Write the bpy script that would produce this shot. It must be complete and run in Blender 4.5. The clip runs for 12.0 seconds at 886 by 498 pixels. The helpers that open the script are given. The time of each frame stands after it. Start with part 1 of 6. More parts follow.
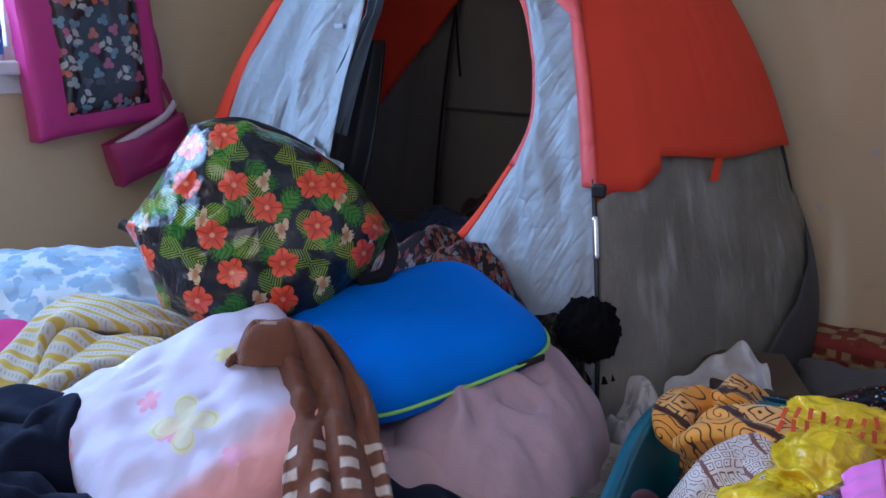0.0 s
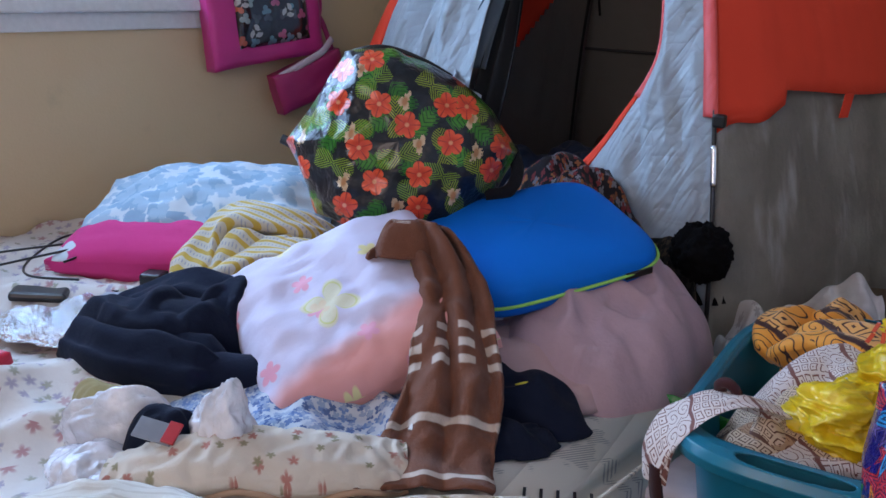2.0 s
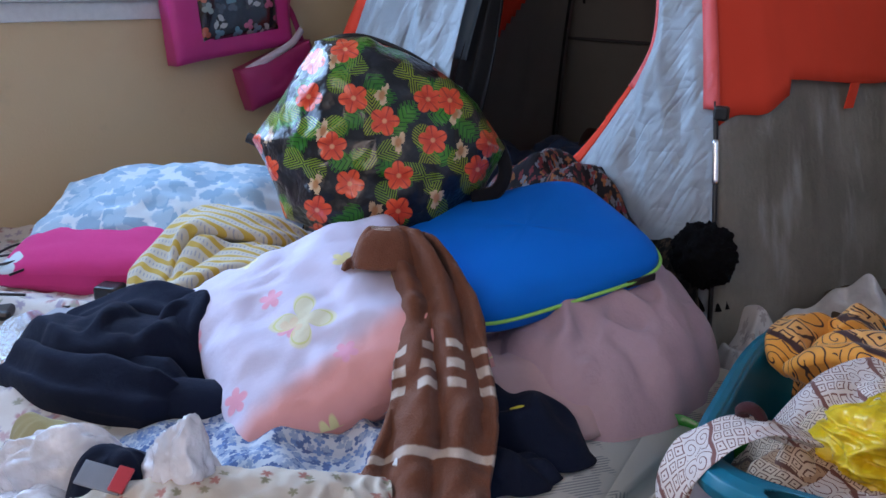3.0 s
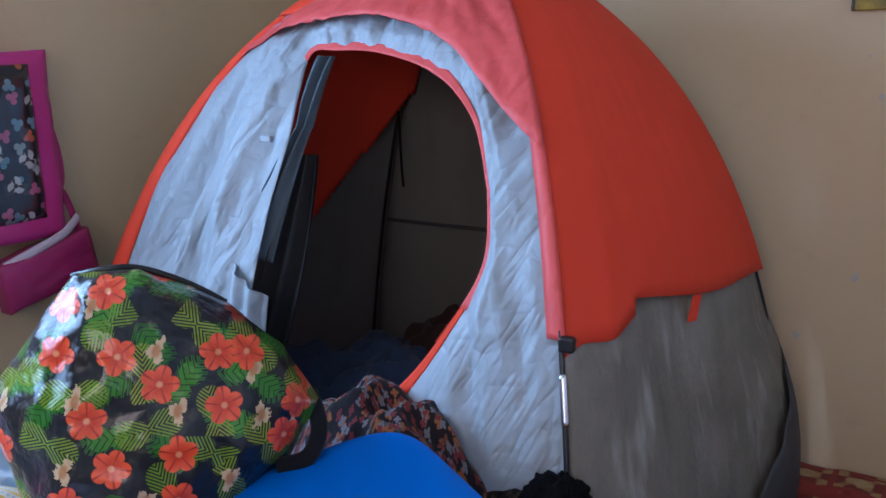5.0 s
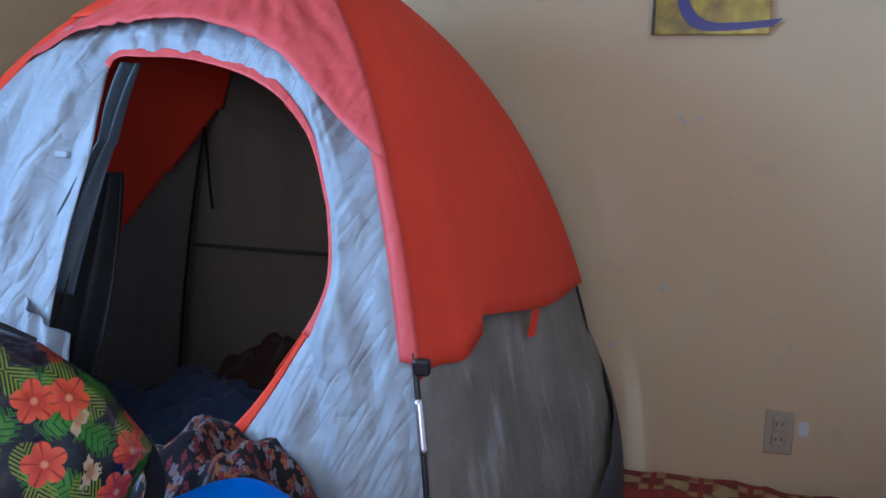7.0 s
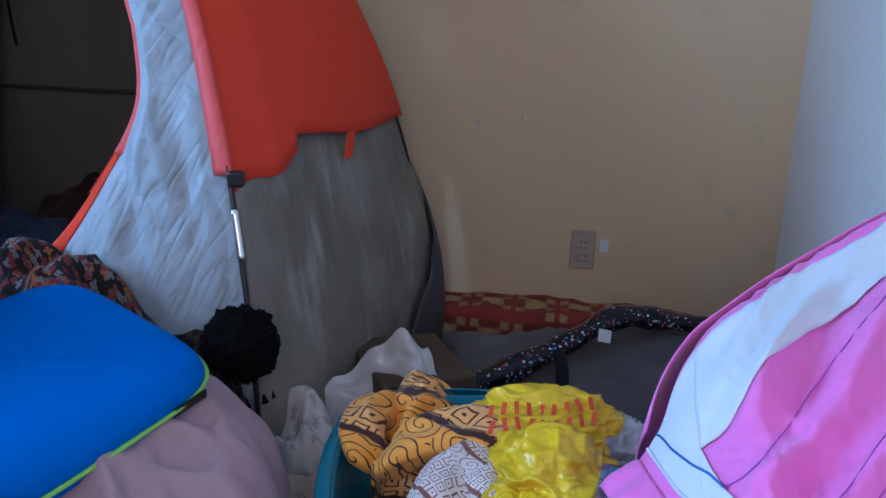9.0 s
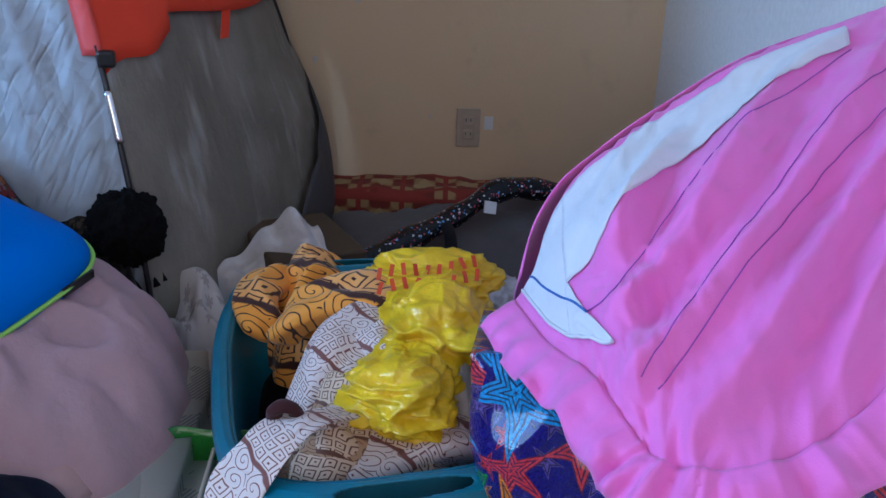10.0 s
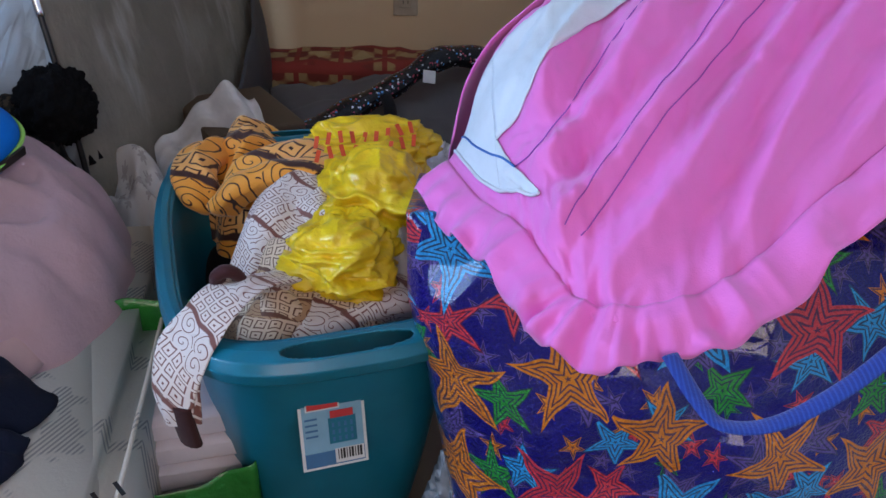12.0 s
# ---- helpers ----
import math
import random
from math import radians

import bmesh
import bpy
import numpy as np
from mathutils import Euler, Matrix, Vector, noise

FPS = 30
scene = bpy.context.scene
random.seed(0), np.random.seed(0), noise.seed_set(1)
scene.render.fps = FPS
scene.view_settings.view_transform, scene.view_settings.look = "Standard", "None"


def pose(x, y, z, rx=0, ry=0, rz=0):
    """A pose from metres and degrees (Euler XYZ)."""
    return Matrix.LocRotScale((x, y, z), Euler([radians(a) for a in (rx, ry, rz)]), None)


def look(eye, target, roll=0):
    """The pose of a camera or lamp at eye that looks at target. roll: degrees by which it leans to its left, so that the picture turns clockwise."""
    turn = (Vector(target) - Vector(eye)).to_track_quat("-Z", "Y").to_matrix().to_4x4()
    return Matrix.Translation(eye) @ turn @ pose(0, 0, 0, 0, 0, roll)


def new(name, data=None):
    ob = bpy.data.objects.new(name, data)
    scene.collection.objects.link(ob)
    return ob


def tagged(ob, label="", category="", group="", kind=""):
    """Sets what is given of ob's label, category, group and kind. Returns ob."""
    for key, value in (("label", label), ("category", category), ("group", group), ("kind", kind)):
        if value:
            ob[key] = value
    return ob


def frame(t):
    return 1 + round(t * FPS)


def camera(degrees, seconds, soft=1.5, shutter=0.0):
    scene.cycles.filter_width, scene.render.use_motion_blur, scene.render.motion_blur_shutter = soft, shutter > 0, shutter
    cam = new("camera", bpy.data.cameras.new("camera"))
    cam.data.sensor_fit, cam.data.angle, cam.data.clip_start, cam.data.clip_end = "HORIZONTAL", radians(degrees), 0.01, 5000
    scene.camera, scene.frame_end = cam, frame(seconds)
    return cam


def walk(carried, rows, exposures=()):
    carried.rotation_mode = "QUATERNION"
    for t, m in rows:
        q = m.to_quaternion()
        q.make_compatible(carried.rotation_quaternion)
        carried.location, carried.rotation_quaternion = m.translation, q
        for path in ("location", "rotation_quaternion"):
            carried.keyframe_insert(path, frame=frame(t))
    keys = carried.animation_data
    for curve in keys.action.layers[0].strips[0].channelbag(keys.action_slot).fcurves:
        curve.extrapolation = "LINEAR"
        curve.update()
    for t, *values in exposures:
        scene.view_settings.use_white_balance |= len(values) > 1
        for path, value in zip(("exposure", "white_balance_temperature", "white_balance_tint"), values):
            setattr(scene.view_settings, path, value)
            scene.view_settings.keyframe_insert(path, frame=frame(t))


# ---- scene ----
cam = camera(54.3, 12.0)
PATH = [
    (0, (0.611, -0.258, 1.085), (-0.543, 1.302, 0.601), 1.4),
    (0.5, (0.624, -0.283, 1.077), (-0.549, 1.239, 0.522), 1.1),
    (1, (0.682, -0.31, 1.082), (-0.536, 1.176, 0.526), 1.3),
    (1.5, (0.743, -0.339, 1.077), (-0.576, 1.058, 0.52), 1.2),
    (2, (0.762, -0.365, 1.059), (-0.621, 0.951, 0.462), 1.2),
    (2.5, (0.752, -0.345, 1.038), (-0.673, 0.912, 0.414), 1.0),
    (3, (0.646, -0.274, 1.038), (-0.694, 1.08, 0.429), 0.9),
    (3.2, (0.601, -0.25, 1.046), (-0.684, 1.16, 0.445), 0.9),
    (4.8, (0.455, -0.022, 1.157), (-0.643, 1.611, 0.804), 2.1),
    (5, (0.431, -0.015, 1.165), (-0.638, 1.647, 0.858), 2.2),
    (5.5, (0.367, 0.003, 1.18), (-0.612, 1.734, 0.962), 2.1),
    (6, (0.326, 0.007, 1.172), (-0.561, 1.789, 0.979), 2.0),
    (6.5, (0.299, 0.017, 1.16), (-0.462, 1.855, 0.95), 2.1),
    (6.7, (0.291, 0.018, 1.152), (-0.413, 1.877, 0.934), 2.1),
    (8.3, (0.318, -0.026, 1.081), (-0.053, 1.912, 0.753), 3.1),
    (8.5, (0.355, -0.042, 1.08), (-0.001, 1.888, 0.7), 2.5),
    (9, (0.383, -0.07, 1.057), (0.124, 1.847, 0.548), 2.5),
    (9.5, (0.391, -0.088, 1.035), (0.254, 1.808, 0.413), 2.1),
    (10, (0.405, -0.115, 1.031), (0.4, 1.747, 0.299), 2.0),
    (10.5, (0.417, -0.127, 1.026), (0.508, 1.685, 0.184), 1.7),
    (11, (0.417, -0.141, 1.026), (0.535, 1.632, 0.109), 1.6),
    (11.5, (0.42, -0.145, 1.025), (0.537, 1.604, 0.062), 1.6),
    (12, (0.421, -0.144, 1.024), (0.538, 1.595, 0.042), 1.8),
]
EXPOSURES = [(0.0, -0.17, 5900, 16), (1.0, -0.22, 6150, 15), (2.0, -0.24, 6400, 15), (3.0, -0.2, 6350, 15), (5.0, 0.07, 5950, 14), (6.5, 0.07, 5850, 13), (8.5, -0.08, 5400, 11), (10.0, -0.22, 5750, 13), (11.0, -0.18, 6200, 13), (12.0, -0.12, 6400, 13)]
walk(cam, [(t, look(eye, target, roll)) for t, eye, target, roll in PATH], EXPOSURES)

# ---- world, daylight and exposure ----
world = bpy.data.worlds.new("sky")
scene.world = world
world.use_nodes = True
sky = world.node_tree.nodes.new("ShaderNodeTexSky")
sky.sky_type = "NISHITA"
sky.sun_disc = False
sky.sun_elevation = radians(38)
sky.sun_rotation = radians(200)
background = world.node_tree.nodes["Background"]
background.inputs["Strength"].default_value = 0.15
world.node_tree.links.new(sky.outputs[0], background.inputs["Color"])


def window_light(name, m, w, h, power, colour):
    data = bpy.data.lights.new(name, "AREA")
    data.shape, data.size, data.size_y = "RECTANGLE", w, h
    data.energy, data.color = power, colour
    ob = new(name, data)
    ob.matrix_world = m
    return ob


# sky light entering by the two windows of the room
window_light("window_daylight", look((-1.86, 0.16, 1.47), (0.5, 0.35, 0.75)), 1.6, 0.95, 51, (0.40, 0.64, 1.0))
window_light("rear_window_daylight", look((0.38, -1.62, 1.60), (0.45, 0.9, 0.45)), 1.0, 0.85, 13, (1.0, 0.80, 0.69))
scene.view_settings.exposure = 0.0


# ---- material kit ----
class Kit:
    """Short hand for building one node material."""

    def __init__(self, name, rough=0.8):
        self.mat = bpy.data.materials.new(name)
        self.mat.use_nodes = True
        self.nt = self.mat.node_tree
        self.bsdf = self.nt.nodes["Principled BSDF"]
        self.bsdf.inputs["Roughness"].default_value = rough

    def node(self, kind):
        return self.nt.nodes.new(kind)

    def put(self, socket, value):
        if isinstance(value, bpy.types.NodeSocket):
            self.nt.links.new(value, socket)
        elif isinstance(value, (int, float)):
            socket.default_value = value
        else:
            socket.default_value = (*value, 1.0) if len(socket.default_value) == 4 and len(value) == 3 else value

    def math(self, op, a, b=0.0, c=0.0):
        n = self.node("ShaderNodeMath")
        n.operation = op
        for s, v in zip(n.inputs, (a, b, c)):
            self.put(s, v)
        return n.outputs[0]

    def vec(self, op, a, b=(0, 0, 0)):
        n = self.node("ShaderNodeVectorMath")
        n.operation = op
        self.put(n.inputs[0], a)
        self.put(n.inputs[1], b)
        return n.outputs["Value"] if op in ("LENGTH", "DOT_PRODUCT") else n.outputs["Vector"]

    def mix(self, fac, a, b):
        n = self.node("ShaderNodeMix")
        n.data_type = "RGBA"
        self.put(n.inputs[0], fac)
        self.put(n.inputs[6], a)
        self.put(n.inputs[7], b)
        return n.outputs[2]

    def coord(self, which="Object"):
        return self.node("ShaderNodeTexCoord").outputs[which]

    def scaled(self, v, s):
        n = self.node("ShaderNodeMapping")
        self.put(n.inputs["Vector"], v)
        n.inputs["Scale"].default_value = s if isinstance(s, tuple) else (s, s, s)
        return n.outputs[0]

    def turned(self, v, rz, loc=(0, 0, 0)):
        n = self.node("ShaderNodeMapping")
        self.put(n.inputs["Vector"], v)
        n.inputs["Rotation"].default_value = (0, 0, radians(rz))
        n.inputs["Location"].default_value = loc
        return n.outputs[0]

    def split(self, v):
        n = self.node("ShaderNodeSeparateXYZ")
        self.put(n.inputs[0], v)
        return n.outputs[0], n.outputs[1], n.outputs[2]

    def join(self, x, y, z=0.0):
        n = self.node("ShaderNodeCombineXYZ")
        for s, v in zip(n.inputs, (x, y, z)):
            self.put(s, v)
        return n.outputs[0]

    def noise(self, v, scale, detail=3.0, rough=0.55):
        n = self.node("ShaderNodeTexNoise")
        self.put(n.inputs["Vector"], v)
        n.inputs["Scale"].default_value = scale
        n.inputs["Detail"].default_value = detail
        n.inputs["Roughness"].default_value = rough
        return n.outputs["Fac"]

    def ramp(self, fac, stops, kind="LINEAR"):
        n = self.node("ShaderNodeValToRGB")
        n.color_ramp.interpolation = kind
        while len(n.color_ramp.elements) < len(stops):
            n.color_ramp.elements.new(0.5)
        for e, (p, c) in zip(n.color_ramp.elements, stops):
            e.position, e.color = p, (*c, 1.0)
        self.put(n.inputs["Fac"], fac)
        return n.outputs["Color"]

    def step(self, v, lo, hi):
        n = self.node("ShaderNodeMapRange")
        n.interpolation_type = "SMOOTHSTEP"
        self.put(n.inputs["Value"], v)
        n.inputs["From Min"].default_value, n.inputs["From Max"].default_value = lo, hi
        return n.outputs[0]

    def cells(self, v, randomness=0.7):
        """Nearest cell of a flat lattice: offset from its centre, and three random numbers of the cell."""
        n = self.node("ShaderNodeTexVoronoi")
        n.voronoi_dimensions, n.feature = "2D", "F1"
        self.put(n.inputs["Vector"], v)
        n.inputs["Scale"].default_value = 1.0
        n.inputs["Randomness"].default_value = randomness
        off = self.vec("SUBTRACT", v, n.outputs["Position"])
        r, g, b = self.split(n.outputs["Color"])
        return off, r, g, b

    def lobed(self, off, turn, lobes, base, amp, power=1.0):
        """Ratio of the distance from a cell's centre to a lobed outline (flower or star), and the angle."""
        x, y, _ = self.split(off)
        rad = self.vec("LENGTH", self.join(x, y))
        ang = self.math("ADD", self.math("ARCTAN2", y, x), self.math("MULTIPLY", turn, 6.283))
        c = self.math("ABSOLUTE", self.math("COSINE", self.math("MULTIPLY", ang, lobes / 2)))
        edge = self.math("MULTIPLY_ADD", self.math("POWER", c, power), amp, base)
        return self.math("DIVIDE", rad, edge), ang, rad

    def starred(self, off, turn, tip, valley):
        """Ratio of the distance from a cell's centre to a five-armed star's straight outline."""
        x, y, _ = self.split(off)
        rad = self.vec("LENGTH", self.join(x, y))
        ang = self.math("ADD", self.math("ARCTAN2", y, x), self.math("MULTIPLY", turn, 6.283))
        f = self.math("PINGPONG", self.math("ADD", ang, 31.416), math.pi / 5)
        s36, c36 = math.sin(math.pi / 5), math.cos(math.pi / 5)
        below = self.math("ADD", self.math("MULTIPLY", self.math("COSINE", f), valley * s36), self.math("MULTIPLY", self.math("SINE", f), tip - valley * c36))
        edge = self.math("DIVIDE", tip * valley * s36, below)
        return self.math("DIVIDE", rad, edge), ang, rad

    def bump(self, height, strength=0.3, distance=0.002):
        n = self.node("ShaderNodeBump")
        n.inputs["Strength"].default_value = strength
        n.inputs["Distance"].default_value = distance
        self.put(n.inputs["Height"], height)
        self.nt.links.new(n.outputs[0], self.bsdf.inputs["Normal"])

    def colour(self, c):
        self.put(self.bsdf.inputs["Base Color"], c)
        return self

    def set(self, **values):
        for k, v in values.items():
            self.put(self.bsdf.inputs[k.replace("_", " ")], v)
        return self


def shade(c, k):
    return tuple(min(1.0, v * k) for v in c)


def cloth(name, c, rough=0.9, fuzz=0.3, weave=900.0, vary=0.18, crease=0.5):
    """Plain woven or knitted cloth: soft colour drift, weave and creases."""
    k = Kit(name, rough)
    o = k.coord()
    big = k.noise(o, 7.0, 4.0)
    small = k.noise(o, 90.0, 3.0)
    mixed = k.mix(big, shade(c, 1 - vary), shade(c, 1 + vary))
    k.colour(k.mix(k.math("MULTIPLY", small, 0.35), mixed, shade(c, 0.8)))
    h = k.math("ADD", k.math("MULTIPLY", k.noise(o, 26.0, 5.0), crease), k.math("MULTIPLY", k.noise(o, weave, 1.0), 0.12))
    k.bump(h, 0.55, 0.006)
    k.set(Sheen_Weight=fuzz * 0.3, Sheen_Roughness=0.5, Specular_IOR_Level=0.15)
    return k.mat


def plain(name, c, rough=0.5, metal=0.0, bump=0.05, scale=60.0):
    k = Kit(name, rough)
    n = k.noise(k.coord(), scale, 4.0)
    k.colour(k.mix(n, shade(c, 0.86), shade(c, 1.12)))
    k.set(Metallic=metal)
    k.bump(n, bump, 0.002)
    return k.mat


# ---- mesh kit ----
def smooth(me, on=True):
    me.polygons.foreach_set("use_smooth", [on] * len(me.polygons))
    me.update()
    return me


def sheet(fn, nu, nv, wrap=False, keep=None):
    """A mesh of the surface fn(u, v), u and v from 0 to 1, with (u, v) as its UV map."""
    cols = nu if wrap else nu + 1
    verts = [tuple(fn(i / nu, j / nv)) for j in range(nv + 1) for i in range(cols)]
    faces, uvs = [], []
    for j in range(nv):
        for i in range(nu):
            if keep and not keep((i + 0.5) / nu, (j + 0.5) / nv):
                continue
            a, b = i % cols, (i + 1) % cols
            faces.append((j * cols + a, j * cols + b, (j + 1) * cols + b, (j + 1) * cols + a))
            uvs += [(i / nu, j / nv), ((i + 1) / nu, j / nv), ((i + 1) / nu, (j + 1) / nv), (i / nu, (j + 1) / nv)]
    me = bpy.data.meshes.new("sheet")
    me.from_pydata(verts, [], faces)
    layer = me.uv_layers.new(name="UVMap")
    layer.data.foreach_set("uv", [c for uv in uvs for c in uv])
    return smooth(me)


def cushion(w, h, d, gusset=0.1, power=4.0, n=26, wrinkle=0.006, seed=0, ears=0.0, grain=14.0, rounding=0.0):
    """A stuffed cushion or bag: two bulging faces, gusset between them; UV in metres."""
    bm = bmesh.new()
    bmesh.ops.create_cube(bm, size=2.0)
    bmesh.ops.subdivide_edges(bm, edges=bm.edges[:], cuts=n - 1, use_grid_fill=True)
    uv = bm.loops.layers.uv.new("UVMap")
    for f in bm.faces:
        nx, ny, nz = (round(c) for c in f.normal)
        for l in f.loops:
            x, y, z = l.vert.co
            if nz:
                l[uv].uv = (x * w / 2 + (5 if nz < 0 else 0), y * h / 2)
            elif nx:
                l[uv].uv = (nx * (w / 2 + (1 - z) * d / 2), y * h / 2)
            else:
                l[uv].uv = (x * w / 2, ny * (h / 2 + (1 - z) * d / 2))
    for v in bm.verts:
        x, y, z = v.co
        full = gusset + (1 - gusset) * ((1 - abs(x) ** power) * (1 - abs(y) ** power)) ** 0.55
        pull = 1.0 - ears * ((1 - y * y) * abs(x) + (1 - x * x) * abs(y)) * 0.5
        rx, ry = math.sqrt(1 - rounding * y * y / 2), math.sqrt(1 - rounding * x * x / 2)
        p = Vector((x * w / 2 * pull * rx, y * h / 2 * pull * ry, z * d / 2 * full))
        s = Vector((seed * 3.1, seed * 1.7, 0))
        q = noise.noise(p * grain + s) * 1.2 + noise.noise(p * grain * 2.6 + s) * 0.5
        ridge = 1 - abs(noise.noise(Vector((p.x * grain * 0.8, p.y * grain * 1.5, p.z * 6)) + s)) * 2
        p += Vector((noise.noise(p * 6 + s) * 0.6, noise.noise(p * 6 - s) * 0.6, (q + ridge * 0.7) * (1 if z > 0 else -1))) * wrinkle
        v.co = p
    me = bpy.data.meshes.new("cushion")
    bm.to_mesh(me)
    bm.free()
    return smooth(me)


def heap(rx, ry, h, seed=0, rot=0.0, pw=2.4, fold=0.016, lobes=0.16, nu=84, nv=36, run=6.0, along=30.0):
    """A dropped garment or blanket: a low mound with an uneven outline, ridged folds and a turned-in hem."""
    s = Vector((seed * 7.3, seed * 2.9, seed * 1.1))
    ca, sa = math.cos(radians(rot)), math.sin(radians(rot))
    fa, fb = math.cos(radians(along)), math.sin(radians(along))

    def fn(u, v):
        a = u * math.tau
        edge = 1 + lobes * (noise.noise(Vector((math.cos(a) * 1.3, math.sin(a) * 1.3, 0)) + s) * 1.6 + 0.5 * noise.noise(Vector((math.cos(a) * 4, math.sin(a) * 4, 1)) + s))
        r = min(v / 0.86, 1.0) * edge
        if v > 0.86:
            r -= (v - 0.86) * 0.5
        x, y = rx * r * math.cos(a), ry * r * math.sin(a)
        t = min(v / 0.86, 1.0)
        z = h * max(0.0, 1 - t**pw) ** 0.75
        q = Vector((x, y, 0)) + s
        warp = noise.noise(q * 5.0) * 0.9 + noise.noise(q * 11.0) * 0.3
        line = (x * fa + y * fb) * run * math.tau + warp * 5.0
        ridge = 1 - abs(math.sin(line * 0.5 + warp)) ** 1.5
        small = 1 - min(1.6, noise.noise(q * 15.0) ** 2 * 12)
        body = (1 - t**6) * (0.35 + 0.65 * min(1.0, z / max(h * 0.5, 1e-4)))
        z += fold * (ridge * 1.3 + small * 0.55 + noise.noise(q * 7) * 1.2) * body
        if v > 0.86:
            z = 0.004
        x += fold * 0.8 * noise.noise(q * 13 + Vector((5, 0, 0))) * t
        y += fold * 0.8 * noise.noise(q * 13 + Vector((0, 5, 0))) * t
        return (x * ca - y * sa, x * sa + y * ca, max(z, 0.003))

    return sheet(fn, nu, nv, wrap=True)


def box_mesh(w, d, h, bevel=0.004, segments=2):
    bm = bmesh.new()
    bmesh.ops.create_cube(bm, size=1.0)
    for v in bm.verts:
        v.co = (v.co.x * w, v.co.y * d, v.co.z * h)
    if bevel:
        bmesh.ops.bevel(bm, geom=bm.edges[:], offset=bevel, segments=segments, affect="EDGES", profile=0.5)
    me = bpy.data.meshes.new("box")
    bm.to_mesh(me)
    bm.free()
    return me


def spline(points, t):
    """A smooth curve through points, t from 0 to 1."""
    n = len(points) - 1
    x = min(max(t, 0.0), 1.0) * n
    i = min(int(x), n - 1)
    f = x - i
    p = [Vector(points[min(max(k, 0), n)]) for k in (i - 1, i, i + 1, i + 2)]
    return 0.5 * (2 * p[1] + (p[2] - p[0]) * f + (2 * p[0] - 5 * p[1] + 4 * p[2] - p[3]) * f * f + (3 * p[1] - p[0] - 3 * p[2] + p[3]) * f**3)


def tube(points, radius, n=40, sides=10, flat=1.0, taper=None):
    """A round or flattened cord along a smooth curve."""
    def fn(u, v):
        c = spline(points, v)
        ahead = spline(points, min(v + 0.01, 1)) - spline(points, max(v - 0.01, 0))
        ahead.normalize()
        side = ahead.cross(Vector((0, 0, 1)))
        side = side.normalized() if side.length > 1e-4 else Vector((1, 0, 0))
        above = side.cross(ahead)
        a = u * math.tau
        r = radius * (taper(v) if taper else 1.0)
        return c + side * math.cos(a) * r + above * math.sin(a) * r * flat
    me = sheet(fn, sides, n, wrap=True)
    bm = bmesh.new()
    bm.from_mesh(me)
    bmesh.ops.holes_fill(bm, edges=bm.edges[:], sides=0)
    bm.to_mesh(me)
    bm.free()
    return smooth(me)


def swath(points, wide, thick, pleats=5, seed=0, n=70, sides=40, ends=0.35):
    """A gathered length of cloth lying along a curve: flattened, with pleats running its length."""
    s = Vector((seed * 5.1, seed * 1.3, 0))

    def fn(u, v):
        c = spline(points, v)
        ahead = spline(points, min(v + 0.02, 1)) - spline(points, max(v - 0.02, 0))
        ahead.normalize()
        side = ahead.cross(Vector((0, 0, 1)))
        side = side.normalized() if side.length > 1e-3 else Vector((1, 0, 0))
        above = side.cross(ahead)
        a = u * math.tau + 0.9 * noise.noise(Vector((v * 2.5, 3, 0)) + s)
        k = ends + (1 - ends) * min(1.0, math.sin(min(max(v, 0.0), 1.0) * math.pi) * 2.2)
        w = wide * k * (1 + 0.22 * noise.noise(Vector((v * 3.5, 0, 0)) + s))
        pleat = 1 + 0.20 * math.sin(a * pleats + 2.5 * noise.noise(Vector((v * 3, math.cos(a), 2)) + s)) + 0.16 * noise.noise(Vector((math.cos(a) * 2, math.sin(a) * 2, v * 7)) + s)
        return c + side * math.cos(a) * w * (0.9 + 0.1 * pleat) + above * math.sin(a) * thick * k * pleat

    me = sheet(fn, sides * 2, n, wrap=True)
    bm = bmesh.new()
    bm.from_mesh(me)
    bmesh.ops.holes_fill(bm, edges=bm.edges[:], sides=0)
    bm.to_mesh(me)
    bm.free()
    return smooth(me)


def lay(me, m):
    me.transform(m)
    return me


def facing(x, y, z, yaw, back=0.0, roll=0.0):
    """A pose whose local z looks out horizontally at yaw (0: towards -y), leaning back by so many degrees."""
    return pose(x, y, z, 90 - back, 0, yaw) @ pose(0, 0, 0, 0, 0, roll)


GROUP = PLACE = Matrix.Identity(4)


def place(x=0.0, y=0.0, z=0.0, turn=0.0, size=1.0):
    """Sets where the drawing frame of the next things stands in the room: shift, turn about the vertical, size."""
    global GROUP, PLACE
    GROUP = PLACE = pose(x, y, z, 0, 0, turn) @ Matrix.Scale(size, 4)


def nudge(x=0.0, y=0.0, z=0.0):
    """Sets the next things a little off the frame of their group."""
    global PLACE
    PLACE = Matrix.Translation((x, y, z)) @ GROUP


def root(name, loc, label, category, group="", kind=""):
    ob = new(name)
    ob.location = PLACE @ Vector(loc)
    ob.empty_display_size = 0.05
    return tagged(ob, label, category, group, kind)


def part(name, me, material, parent, label="", solid=0.0):
    """One mesh, given in world metres, as a part under a thing or a part."""
    me.name = name
    ob = new(name, me)
    me.materials.clear()
    me.materials.append(material)
    at = Vector((0, 0, 0))
    p = parent
    while p:
        at += p.location
        p = p.parent
    me.transform(Matrix.Translation(-at) @ PLACE)
    ob.parent = parent
    if solid:
        mod = ob.modifiers.new("thickness", "SOLIDIFY")
        mod.thickness, mod.offset = solid, 0.0
    if label:
        ob["label"] = label
    return ob


